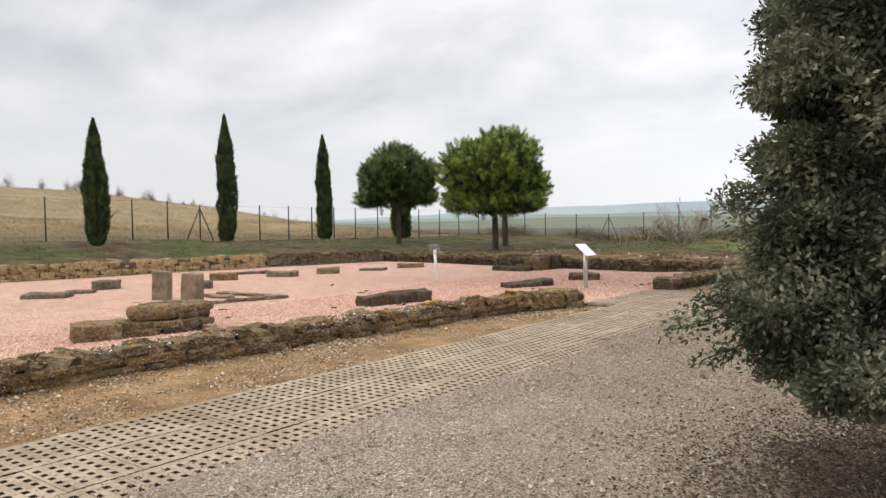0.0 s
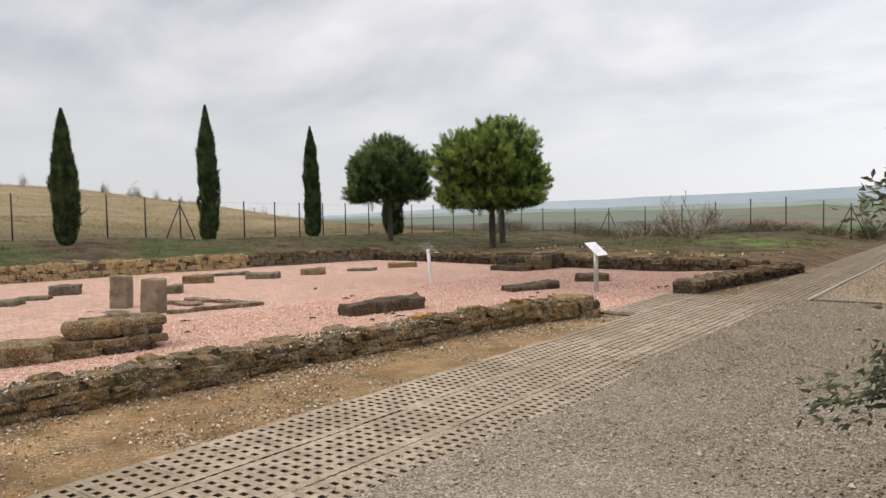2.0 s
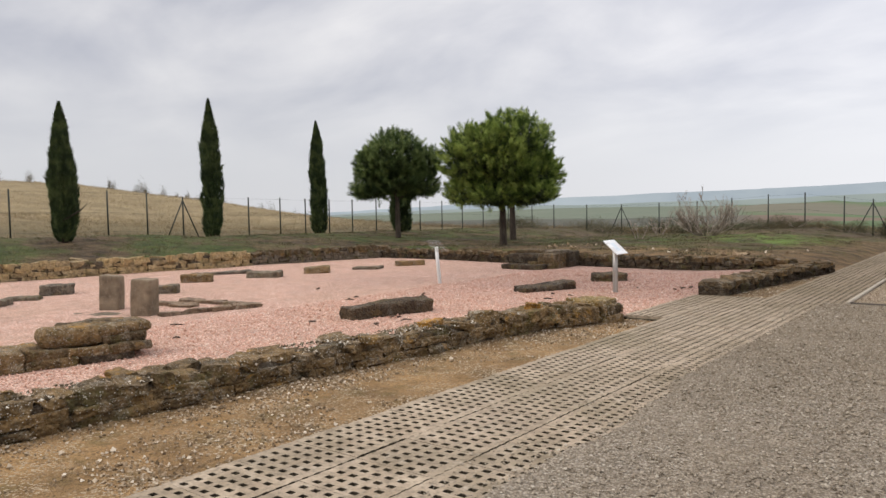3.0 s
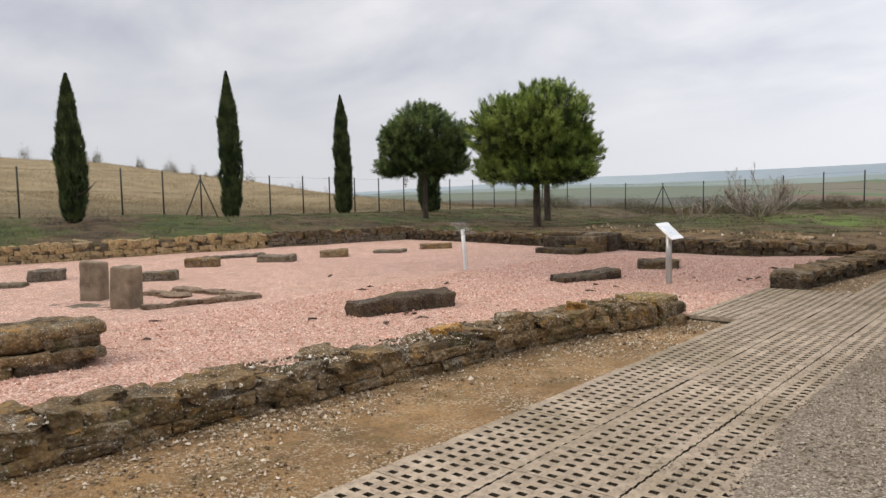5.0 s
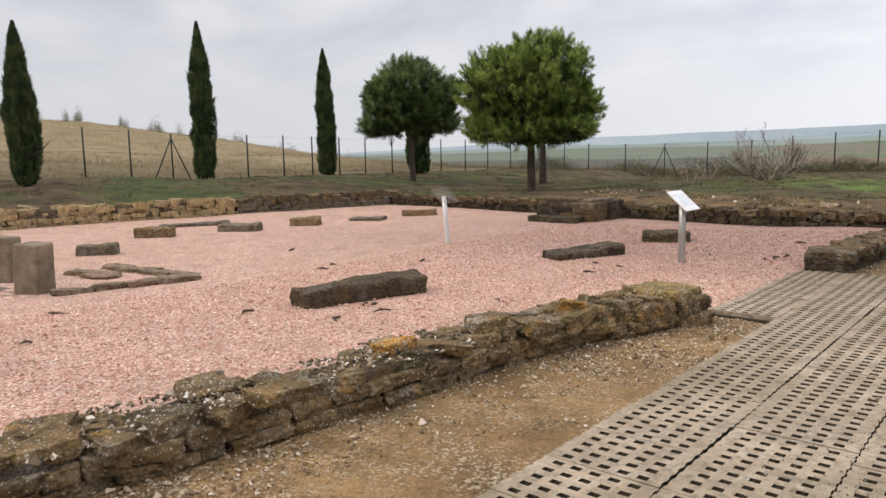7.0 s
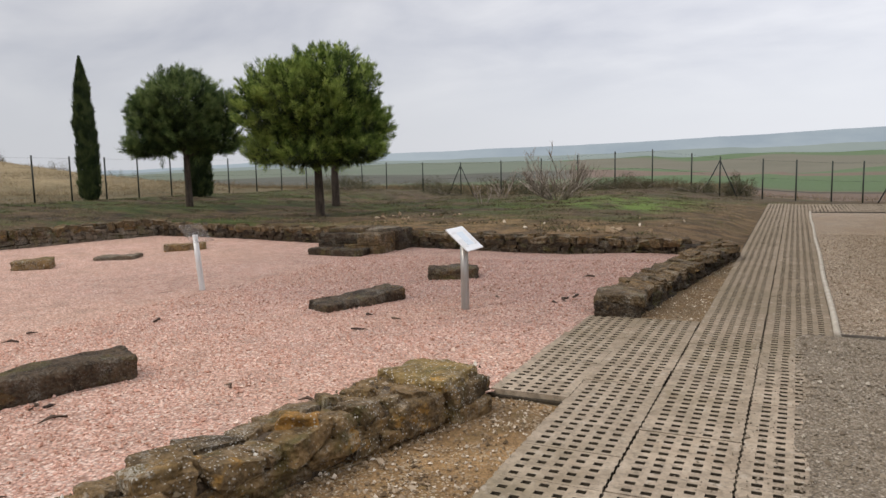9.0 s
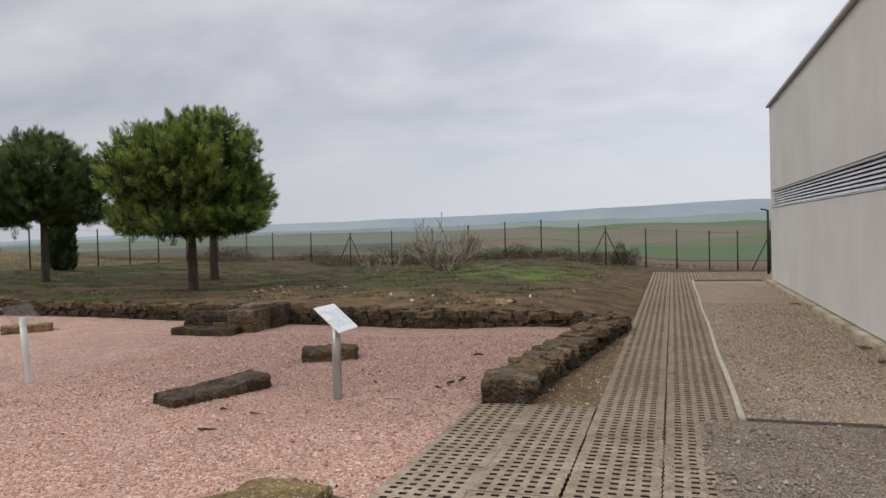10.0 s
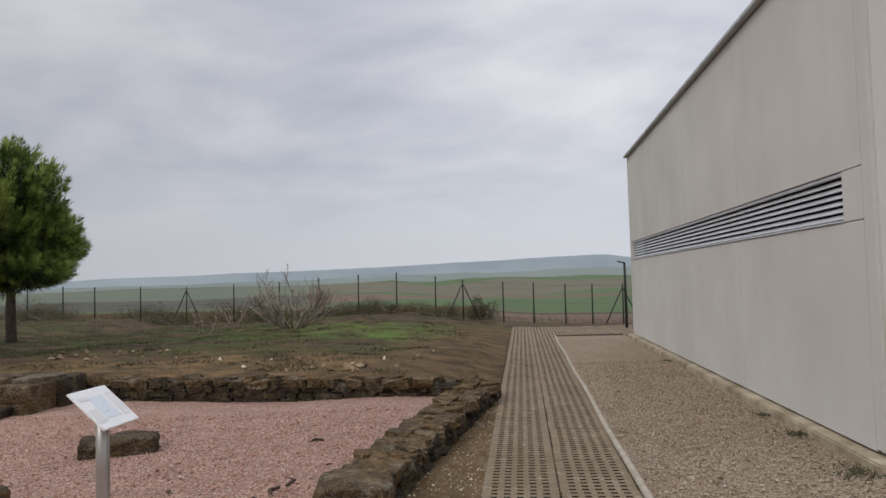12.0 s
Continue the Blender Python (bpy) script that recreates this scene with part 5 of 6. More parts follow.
def trees():
    pine("round-crowned bright green pine on a grey trunk", -16.47, 25.13, 1.55, 3.1, [(0.42, 0.0, 3.42, 1.50, 1.6, 1.52), (-1.25, -0.1, 3.20, 0.98, 1.1, 1.15), (1.25, 0.1, 2.55, 0.92, 1.1, 1.0), (-1.25, 0.1, 1.98, 0.92, 0.9, 0.62), (-0.25, -0.4, 1.78, 1.05, 1.0, 0.46), (0.95, -0.3, 1.82, 1.15, 0.9, 0.50), (0.2, 0.6, 1.80, 1.2, 0.9, 0.45), (0.1, 0.0, 2.8, 1.6, 1.5, 1.1), (-0.55, -0.5, 3.38, 1.1, 1.1, 1.0)], 1900, MAT_PINE, 2, yaw=34)
    pine("pine partly hidden behind a brighter pine", -19.13, 29.9, 1.7, 3.2, [(0, 0, 3.3, 1.6, 1.6, 1.4), (0.9, 0, 2.6, 1.1, 1.1, 0.8)], 700, MAT_PINE, 5, 0.14, yaw=34)
    pine("dark green round-crowned pine with a slender trunk", -22.18, 25.83, 1.75, 3.2, [(-0.05, 0, 3.36, 1.32, 1.3, 1.12), (1.35, 0, 3.1, 0.55, 0.6, 0.62), (1.12, 0.1, 2.25, 0.65, 0.8, 0.66), (-1.25, 0.1, 2.02, 0.66, 0.7, 0.50), (0.0, 0, 2.5, 1.15, 1.1, 0.70), (-0.95, 0, 3.0, 0.75, 0.9, 0.85), (-0.75, 0, 2.0, 0.60, 0.6, 0.38), (0.45, 0.2, 1.95, 0.66, 0.6, 0.38)], 1300, MAT_PINE_DARK, 8, 0.11, yaw=41)
    cypress("slender dark green cypress with a dead side twig", -26.05, 14.0, 4.58, 0.74, 3, 0.02, True)
    cypress("tall slender dark green cypress", -27.65, 20.62, 5.65, 0.76, 4, 0.02)
    cypress("slim dark green cypress", -27.85, 26.6, 5.35, 0.70, 6, -0.04)
    cypress("dark cypress standing behind the round pine", -25.6, 29.9, 3.9, 0.95, 7, 0.0)


trees()


def holm_oak():
    """The evergreen oak beside the start of the path, its crown hanging near the ground."""
    cx, cy = 0.31, 5.50
    th = empty("holm_oak", cx, cy, 0.0)
    tagged(th, "dense evergreen oak with small leathery dark leaves", "tree")
    rs = np.random.RandomState(12)
    r = random.Random(12)
    # the unseen south lobe at (0.7, -1.3) is added to shade the ground
    lobes = [(-0.85, -0.1, 1.3, 0.70, 0.75, 0.60), (-0.88, -0.2, 2.0, 0.62, 0.78, 0.55), (-0.80, 0.0, 2.75, 0.70, 0.80, 0.65), (-0.80, 0.1, 3.5, 0.72, 0.82, 0.65), (-0.55, 0, 4.3, 1.0, 1.0, 0.85),
             (0.3, -0.4, 1.5, 1.2, 1.2, 0.9), (0.3, -0.3, 2.8, 1.3, 1.3, 1.0), (0.3, 0.0, 4.2, 1.2, 1.2, 1.1), (1.2, 0.2, 2.4, 1.1, 1.2, 1.3), (-0.3, -0.5, 0.85, 0.70, 0.65, 0.36), (0.4, 0.9, 2.6, 1.3, 1.1, 1.6), (0.5, -0.6, 0.9, 0.9, 0.7, 0.4), (0.7, -1.3, 2.6, 1.0, 0.9, 1.2), (-0.45, -0.15, 0.62, 0.70, 0.65, 0.24),
             (-1.32, -0.42, 2.40, 0.34, 0.40, 0.28), (-1.36, -0.46, 2.08, 0.32, 0.38, 0.24), (-1.38, -0.50, 1.70, 0.31, 0.36, 0.22), (-1.34, -0.50, 1.40, 0.30, 0.34, 0.16), (-1.36, -0.52, 1.20, 0.36, 0.40, 0.26), (-1.45, -0.60, 0.98, 0.36, 0.36, 0.20), (-1.34, -0.55, 0.80, 0.36, 0.36, 0.20), (-1.05, -0.75, 0.68, 0.40, 0.36, 0.16), (-1.45, 0.15, 1.70, 0.36, 0.40, 0.24), (-1.42, 0.10, 2.15, 0.36, 0.40, 0.26), (-1.40, 0.15, 2.65, 0.36, 0.45, 0.30), (-1.35, 0.0, 3.15, 0.40, 0.50, 0.32), (-1.40, 0.1, 1.02, 0.40, 0.42, 0.24)]
    chunks = [tube_data([(0, 0, -0.1), (0.03, 0, 0.5), (-0.05, 0.02, 1.6), (0.0, 0, 3.4), (0, 0, 4.6)], [0.17, 0.14, 0.12, 0.07, 0.02], 10)]
    for lx, ly, lz, rx, ry, rz in lobes:
        b = max(0.5, lz - 0.7)
        chunks.append(tube_data([(0, 0, b), (lx * 0.5, ly * 0.5, (b + lz) / 2 + 0.1), (lx, ly, lz)], [0.05, 0.03, 0.012], 6))
    twigs, tips = [], []
    for lx, ly, lz, rx, ry, rz in lobes:
        n = int((150 * (rx * ry * rz) ** 0.5 + 60) * (0.5 if lx > 0.25 else 1.0))
        for g in range(n // 7):
            # twigs stand in bunches
            g_dir = Vector((r.gauss(0, 1), r.gauss(0, 1), r.gauss(0, 1))).normalized()
            g_len = r.uniform(0.72, 1.10)
            for _ in range(7):
                d = (g_dir + Vector((r.gauss(0, 0.17), r.gauss(0, 0.17), r.gauss(0, 0.17)))).normalized()
                k = g_len * r.uniform(0.80, 1.04)
                a = Vector((lx, ly, lz)) + Vector((g_dir.x * rx, g_dir.y * ry, g_dir.z * rz)) * 0.3
                e = Vector((lx, ly, lz)) + Vector((d.x * rx, d.y * ry, d.z * rz)) * k
                mid = (a + e) / 2 + Vector((r.gauss(0, 0.03), r.gauss(0, 0.03), 0.04))
                chunks.append(tube_data([tuple(a), tuple(mid), tuple(e)], [0.005, 0.004, 0.0015], 3))
                twigs.append((a, mid, e))
    # reaching low sprays towards the path
    for e in ((-2.04, -0.5, 0.82), (-1.90, -0.65, 0.95), (-1.85, -0.45, 1.05), (-1.80, -0.10, 1.35), (-1.70, -0.3, 1.38), (-1.75, -0.9, 0.75), (-1.6, -0.8, 1.2), (-1.98, 0.07, 1.47), (-1.90, -0.05, 1.52), (-1.80, -0.37, 1.55), (-1.88, 0.10, 1.60), (-1.86, 0.30, 1.78), (-1.80, 0.25, 2.30), (-1.75, 0.2, 2.05)):
        e = Vector(e)
        a = Vector((-0.9, -0.1, e.z + (0.25 if e.z < 1.3 else -0.12)))
        mid = (a + e) / 2 + Vector((0, 0, 0.07))
        chunks.append(tube_data([tuple(a), tuple(mid), tuple(e)], [0.012, 0.008, 0.003], 5))
        for _ in range(4):
            j = Vector((r.gauss(0, 0.04), r.gauss(0, 0.04), r.gauss(0, 0.03)))
            twigs.append((mid + j, (mid + e) / 2 + j, e + j))
    v, f = join_data(chunks)
    part("trunk", mesh_of("trunk", v, f, MAT_BARK, True), MAT_BARK, th)
    P, D = [], []
    for a, m_, e in twigs:
        n = 42
        t = rs.uniform(0.15, 1.02, n)
        base = np.array(m_)[None] * (1 - t[:, None]) + np.array(e)[None] * t[:, None]
        P.append(base + rs.normal(size=(n, 3)) * 0.026)
        along_ = np.array((e - a).normalized())
        D.append(unit(along_[None] * 0.8 + rs.normal(size=(n, 3)) * 0.7))
    P, D = np.concatenate(P), np.concatenate(D)
    v, f = leaves(P, D, rs.uniform(0.026, 0.048, len(P)), rs.uniform(0.012, 0.022, len(P)), rs)
    part("crown", mesh_of("crown", v, f, MAT_OAK), MAT_OAK, th)
    P, D = [], []
    for lx, ly, lz, rx, ry, rz in lobes:
        n = 2600 if rx < 0.45 else 12000 if lx < 0 else 6000
        d = unit(rs.normal(size=(n, 3)))
        P.append(np.array([lx, ly, lz]) + d * (rs.rand(n) ** 0.45 * 0.86)[:, None] * np.array([rx, ry, rz]))
        D.append(unit(d + rs.normal(size=(n, 3)) * 0.8))
    P, D = np.concatenate(P), np.concatenate(D)
    v, f = flat_leaves(P, D, rs.uniform(0.030, 0.056, len(P)), rs.uniform(0.015, 0.027, len(P)), rs)
    part("inner_crown", mesh_of("inner_crown", v, f, MAT_OAK), MAT_OAK, th)


holm_oak()


def bare_bush(label, x, y, height, width, stems, seed, z=None):
    z = float(terrain_z(x, y)) if z is None else z
    th = empty("bare_bush", x, y, z)
    tagged(th, label, "bush")
    r = random.Random(seed)
    chunks = []

    def grow(p, d, length, rad, depth):
        q = p + d * length * 0.5 + Vector((r.gauss(0, 0.04), r.gauss(0, 0.04), 0.02)) * length
        e = q + (d + Vector((r.gauss(0, 0.15), r.gauss(0, 0.15), 0.15))).normalized() * length * 0.5
        chunks.append(tube_data([tuple(p), tuple(q), tuple(e)], [rad, rad * 0.8, rad * 0.5], 5))
        if depth:
            for _ in range(r.randint(2, 4)):
                s = r.uniform(0.3, 1.0)
                b = p.lerp(e, s)
                grow(b, (d * 0.7 + Vector((r.gauss(0, 0.5), r.gauss(0, 0.5), r.gauss(0.5, 0.3)))).normalized(), length * r.uniform(0.38, 0.6), rad * 0.66, depth - 1)

    for i in range(stems):
        a = r.uniform(0, 2 * math.pi)
        tip = Vector((math.cos(a) * width / 2, math.sin(a) * width / 2, 0)) * r.uniform(0.05, 1.0) ** 0.6
        tip.z = height * (1 - 0.45 * (2 * tip.length / width) ** 2) * r.uniform(0.75, 1.0)
        grow(Vector((math.cos(a) * 0.15, math.sin(a) * 0.15, -0.05)), tip.normalized(), tip.length * r.uniform(0.42, 0.66), 0.019, 3)
    v, f = join_data(chunks)
    part("crown", mesh_of("crown", v, f, MAT_TWIG, True), MAT_TWIG, th)


def shrub(name, label, x, y, height, width, count, material, seed, category="bush"):
    z = float(terrain_z(x, y)) - 0.02
    th = empty(name, x, y, z)
    tagged(th, label, category)
    rs = np.random.RandomState(seed)
    chunks = []
    for _ in range(6):
        e = rs.normal(size=3) * np.array([width * 0.25, width * 0.25, 0.05]) + np.array([0, 0, height * 0.7])
        chunks.append(tube_data([(0, 0, -0.03), tuple(e * 0.5), tuple(e)], [0.02, 0.014, 0.005], 5))
    v, f = join_data(chunks)
    part("stem", mesh_of("stem", v, f, MAT_TWIG, True), MAT_TWIG, th)
    count = count * 5 // 2
    d = unit(rs.normal(size=(count, 3)))
    d[:, 2] = np.abs(d[:, 2])
    rad = rs.uniform(0.4, 1.05, count) * (1 + 0.25 * np.sin(d[:, 0] * 7 + seed))
    P = d * rad[:, None] * np.array([width / 2, width / 2, height])
    v, f = blades(P, unit(d + rs.normal(size=d.shape) * 0.6 + np.array([0, 0, 0.4])), rs.uniform(0.08, 0.2, count) * height ** 0.5, rs.uniform(0.010, 0.026, count) * height ** 0.5, rs)
    part("foliage", mesh_of("foliage", v, f, material), material, th)


def bushes():
    bare_bush("large leafless bush of grey branches before the fence", -11.45, 32.0, 1.95, 4.6, 30, 3)
    bare_bush("leafless forked sapling in the grass", -13.6, 30.5, 1.0, 1.2, 3, 9)
    bare_bush("thin leafless bush by the fence", -15.8, 38.0, 1.5, 1.6, 7, 14)
    shrub("green_bush", "low dark green bush at the fence", -6.4, 42.0, 0.85, 1.5, 1400, MAT_SCRUB, 21)
    shrub("green_bush", "brown-green bramble mound at the fence", -9.9, 39.5, 0.45, 3.2, 1800, MAT_STRAW_DIM, 22)
    shrub("green_bush", "brown-green bramble mound at the fence", -12.6, 40.0, 0.5, 2.8, 1500, MAT_SCRUB, 23)
    shrub("green_bush", "tangled brown scrub beyond the fence", -17.5, 43.0, 0.9, 3.6, 1800, MAT_SCRUB, 24)
    shrub("green_bush", "tangled brown scrub beyond the fence", -22.5, 43.5, 0.8, 3.8, 1800, MAT_SCRUB, 25)
    for i, (x, y, h, w) in enumerate(((-27.0, 42.0, 0.8, 3.6), (-19.8, 40.6, 0.6, 3.0), (-14.9, 40.4, 0.55, 2.6), (-7.9, 40.6, 0.5, 2.4), (-11.2, 40.9, 0.6, 2.6), (-25.0, 39.8, 0.6, 3.0))):
        shrub("green_bush", "dark brown scrub tangle along the fence", x, y, h, w, 1500, MAT_SCRUB, 40 + i)
    r = random.Random(77)
    for i in range(26):
        y = 26 + i * 2.0 + r.uniform(-0.8, 0.8)
        x = -74 + r.uniform(-4, 4)
        h = r.uniform(0.8, 1.7)
        shrub("young_tree", "small wind-bent young tree on the hill crest", x, y, h, h * r.uniform(0.5, 0.9), 200, MAT_SCRUB, 100 + i, "tree")
    for i in range(14):
        y = 38 + i * 3.2 + r.uniform(-1, 1)
        shrub("young_tree", "small wind-bent young tree on the hill crest", -68 + r.uniform(-3, 3), y, r.uniform(0.5, 1.1), r.uniform(0.4, 0.8), 160, MAT_SCRUB, 150 + i, "tree")


bushes()


def scatter_blades(name, label, count, box, keep, length, width, material, seed, lean=0.35):
    rs = np.random.RandomState(seed)
    x, y = rs.uniform(box[0], box[1], count), rs.uniform(box[2], box[3], count)
    k = keep(x, y, rs)
    x, y = x[k], y[k]
    P = np.stack([x, y, terrain_z(x, y) - 0.01], -1)
    D = unit(np.stack([rs.normal(size=len(x)) * lean, rs.normal(size=len(x)) * lean, np.ones(len(x))], -1))
    v, f = blades(P, D, rs.uniform(*length, len(x)), rs.uniform(*width, len(x)), rs)
    tagged(new(name, mesh_of(name, v, f, material)), label, "grass", kind="stuff")


def outside_ruin(x, y):
    return (x < west_x(y) - 0.45) | (y > north_y(x) + 0.5)


def grasses():
    bare = lambda x, y: (y < 24.2 + 1.6 * vnoise(x, y, 0.5, 72)) & (x > -12.5 + 1.5 * vnoise(x, y, 0.6, 73))
    lane = lambda x, y: ((x < -5.2 - 0.4 * vnoise(x, y, 0.8, 71)) | (y > 35)) & ~bare(x, y)
    scatter_blades("grass", "short patchy green winter grass", 90000, (-28.5, -5.0, 6, 41), lambda x, y, rs: outside_ruin(x, y) & lane(x, y) & (vnoise(x, y * 2, 0.32, 51) + 0.5 * vnoise(x, y, 1.4, 52) + rs.uniform(-0.4, 0.4, len(x)) > 0.12), (0.025, 0.07), (0.008, 0.018), MAT_GRASS, 61, 1.1)
    scatter_blades("dry_grass", "thin dry straw grass on the bank", 40000, (-29, -5.5, 6, 42), lambda x, y, rs: outside_ruin(x, y) & lane(x, y) & (vnoise(x, y, 0.5, 53) + rs.uniform(-0.5, 0.5, len(x)) > 0.1), (0.04, 0.12), (0.005, 0.012), MAT_STRAW, 62, 1.0)
    scatter_blades("dry_grass", "tall dry straw grass on the hill past the fence", 130000, (-75, -34, 8, 70), lambda x, y, rs: (vnoise(x, y, 0.2, 54) + rs.uniform(-0.8, 0.8, len(x)) > -0.2) & (rs.rand(len(x)) < np.clip(20 / (-x - 15), 0.1, 1)), (0.10, 0.30), (0.010, 0.024), MAT_STRAW_PALE, 63, 0.7)
    scatter_blades("dry_grass", "brown weeds at the foot of the hill behind the fence", 60000, (-46, -28.4, 8, 52), lambda x, y, rs: vnoise(x, y, 0.35, 58) + rs.uniform(-0.8, 0.8, len(x)) > 0.0, (0.08, 0.26), (0.006, 0.016), MAT_STRAW, 67, 0.8)
    scatter_blades("dry_grass", "tall brown grass beyond the north fence", 80000, (-40, 2, 41.0, 56), lambda x, y, rs: (vnoise(x, y, 0.3, 55) + rs.uniform(-0.8, 0.8, len(x)) > 0.0) & ((x < -9) | (rs.rand(len(x)) < 0.12)), (0.2, 0.55), (0.008, 0.022), MAT_STRAW, 64, 0.5)
    scatter_blades("dry_grass", "straw-coloured tall grass in the field beyond the fence", 50000, (-50, -8, 56, 90), lambda x, y, rs: vnoise(x, y, 0.15, 56) + rs.uniform(-0.8, 0.8, len(x)) > -0.1, (0.25, 0.6), (0.04, 0.09), MAT_STRAW, 66, 0.4)
    scatter_blades("dry_grass", "straggling weeds along the top of the walls", 9000, (-24, -5.2, 6, 24), lambda x, y, rs: outside_ruin(x, y) & ((y < north_y(x) + 1.0) | (x > west_x(y) - 1.2)) & (vnoise(x, y, 0.9, 57) + rs.uniform(-0.5, 0.5, len(x)) > 0), (0.05, 0.20), (0.008, 0.016), MAT_STRAW, 65, 0.6)


grasses()


def tussocks():
    rs = np.random.RandomState(88)
    n = 1700
    x, y = rs.uniform(-28, -5.6, n), rs.uniform(8, 41, n)
    k = outside_ruin(x - 0.2, y - 0.2) & outside_ruin(x + 0.3, y - 0.3) & ((x < -6.2) | (y > 36))
    x, y = x[k], y[k]
    for name, label, sel, mat, top in (("grass_tussock", "low brown weed tussocks in the grass bank", slice(0, None, 2), MAT_STRAW_DIM, 0.13), ("grass_tussock", "bright green grass tussocks on the bank", slice(1, None, 2), MAT_GRASS, 0.10)):
        xs, ys = x[sel], y[sel]
        m = 46
        size = rs.uniform(0.08, 0.30, len(xs))
        px = np.repeat(xs, m) + rs.normal(size=len(xs) * m) * np.repeat(size, m) * 0.8
        py = np.repeat(ys, m) + rs.normal(size=len(xs) * m) * np.repeat(size, m) * 0.6
        P = np.stack([px, py, terrain_z(px, py) - 0.01], -1)
        D = unit(np.stack([rs.normal(size=len(px)) * 0.9, rs.normal(size=len(px)) * 0.9, np.ones(len(px))], -1))
        v, f = blades(P, D, rs.uniform(0.3, 1.0, len(px)) * top * np.repeat(size, m) * 4, rs.uniform(0.010, 0.028, len(px)), rs)
        tagged(new(name, mesh_of(name, v, f, mat)), label, "grass", kind="stuff")


tussocks()


def pebbles(name, label, count, box, height, size, material, seed, keep=None):
    """Loose chips: squashed four- to six-sided stones in one mesh."""
    rs = np.random.RandomState(seed)
    x, y = rs.uniform(box[0], box[1], count), rs.uniform(box[2], box[3], count)
    if keep is not None:
        k = keep(x, y, rs)
        x, y = x[k], y[k]
    n = len(x)
    s = rs.uniform(*size, n) * np.where(rs.rand(n) < 0.06, 1.7, 1.0)
    c = np.stack([x, y, height(x, y) + s * 0.15], -1)
    base = np.array([[1, 0, 0], [0, 1, 0], [-1, 0, 0], [0, -1, 0], [0.1, 0.1, 0.75], [0, 0, -0.6]], float)
    v = base[None] * rs.uniform(0.55, 1.15, (n, 6, 1)) + rs.normal(size=(n, 6, 3)) * 0.16
    a = rs.uniform(0, 2 * math.pi, n)
    ca, sa = np.cos(a), np.sin(a)
    stretch = rs.uniform(0.55, 1.0, n)
    vx, vy = v[:, :, 0], v[:, :, 1] * stretch[:, None]
    v = np.stack([vx * ca[:, None] - vy * sa[:, None], vx * sa[:, None] + vy * ca[:, None], v[:, :, 2]], -1) * (s / 2)[:, None, None] + c[:, None, :]
    q = np.array([[0, 1, 4], [1, 2, 4], [2, 3, 4], [3, 0, 4], [1, 0, 5], [2, 1, 5], [3, 2, 5], [0, 3, 5]])
    f = (6 * np.arange(n)[:, None, None] + q[None]).reshape(-1, 3)
    tagged(new(name, mesh_of(name, v.reshape(-1, 3), f, material)), label, "gravel", kind="stuff")


def loose_chips():
    flat = lambda z: (lambda x, y: np.full(len(x), z))
    pebbles("gravel_chips", "loose grey gravel chips on the yard", 32000, (-4.1, 0.6, 2.2, 9.5), flat(0.016), (0.012, 0.030), MAT_PEB_GREY, 5, lambda x, y, rs: x > -3.95 + 0.1 * vnoise(x, y, 0.8, 11) + rs.normal(size=len(x)) * 0.06)
    pebbles("gravel_chips", "loose grey gravel chips on the yard", 9000, (-4.0, -2.0, 9.5, 14.7), flat(0.016), (0.014, 0.032), MAT_PEB_GREY, 6)
    pebbles("gravel_chips", "grey gravel chips strewn over the edge of the pavers", 9000, (-4.9, -3.8, 2.0, 14.6), flat(0.004), (0.008, 0.022), MAT_PEB_GREY, 16, lambda x, y, rs: rs.rand(len(x)) < smooth01(-4.9, -3.85, x + 0.25 * vnoise(x, y, 0.9, 36)) ** 2)
    pebbles("gravel_chips", "loose pink gravel chips on the ruin floor", 40000, (-11.5, -5.98, 3.5, 19.5), pink_z, (0.016, 0.036), MAT_PEB_PINK, 7, lambda x, y, rs: (x < np.where((y > 12.2) & (y < 15.1), -5.99, front_x(y) - 0.45)))
    pebbles("gravel_chips", "loose beige gravel chips by the building", 12000, (-3.64, -1.95, 14.8, 24), flat(0.018), (0.014, 0.030), MAT_PEB_BEIGE, 8)
    pebbles("stone_chips", "pale stone chips strewn over the earth verge", 42000, (-7.1, -5.44, 2.0, 12.3), (lambda x, y: verge_z(x, y) + 0.002), (0.007, 0.034), MAT_PEB_VERGE, 9, lambda x, y, rs: (x > front_x(y) - 0.05) & (0.5 * vnoise(x, y, 1.6, 33) + 0.4 * vnoise(x, y, 5.0, 35) + rs.uniform(-0.8, 0.8, len(x)) - 0.55 * smooth01(0.1, 0.9, x - front_x(y)) > 0.0))
    pebbles("rubble", "pale rubble strewn on the bank behind the wall", 130, (-14.5, -6.2, 20.9, 25.5), terrain_z, (0.05, 0.20), MAT_PEB_VERGE, 17, lambda x, y, rs: (y > north_y(x) + 0.7) & (vnoise(x, y, 0.7, 37) + rs.uniform(-0.5, 0.5, len(x)) > 0.0))
    crest = lambda x, y: 0.228 + 0.02 * vnoise(x, y, 3.0, 91)
    pebbles("stone_chips", "loose pale rubble bits on top of the front wall", 22000, (-7.9, -5.9, 2.5, 12.1), crest, (0.008, 0.042), MAT_PEB_RUBBLE, 15, lambda x, y, rs: (np.abs(x - front_x(y) + 0.25) < 0.22) & (vnoise(x, y, 2.2, 34) + rs.uniform(-0.6, 0.6, len(x)) > -0.1))
    pebbles("stone_chips", "pale stone chips beside the short wall", 2200, (-5.8, -4.86, 15.1, 20), flat(-0.006), (0.008, 0.028), MAT_PEB_VERGE, 10, lambda x, y, rs: x > np.interp(y, [15, 20.4], [-5.5, -4.85]))


loose_chips()


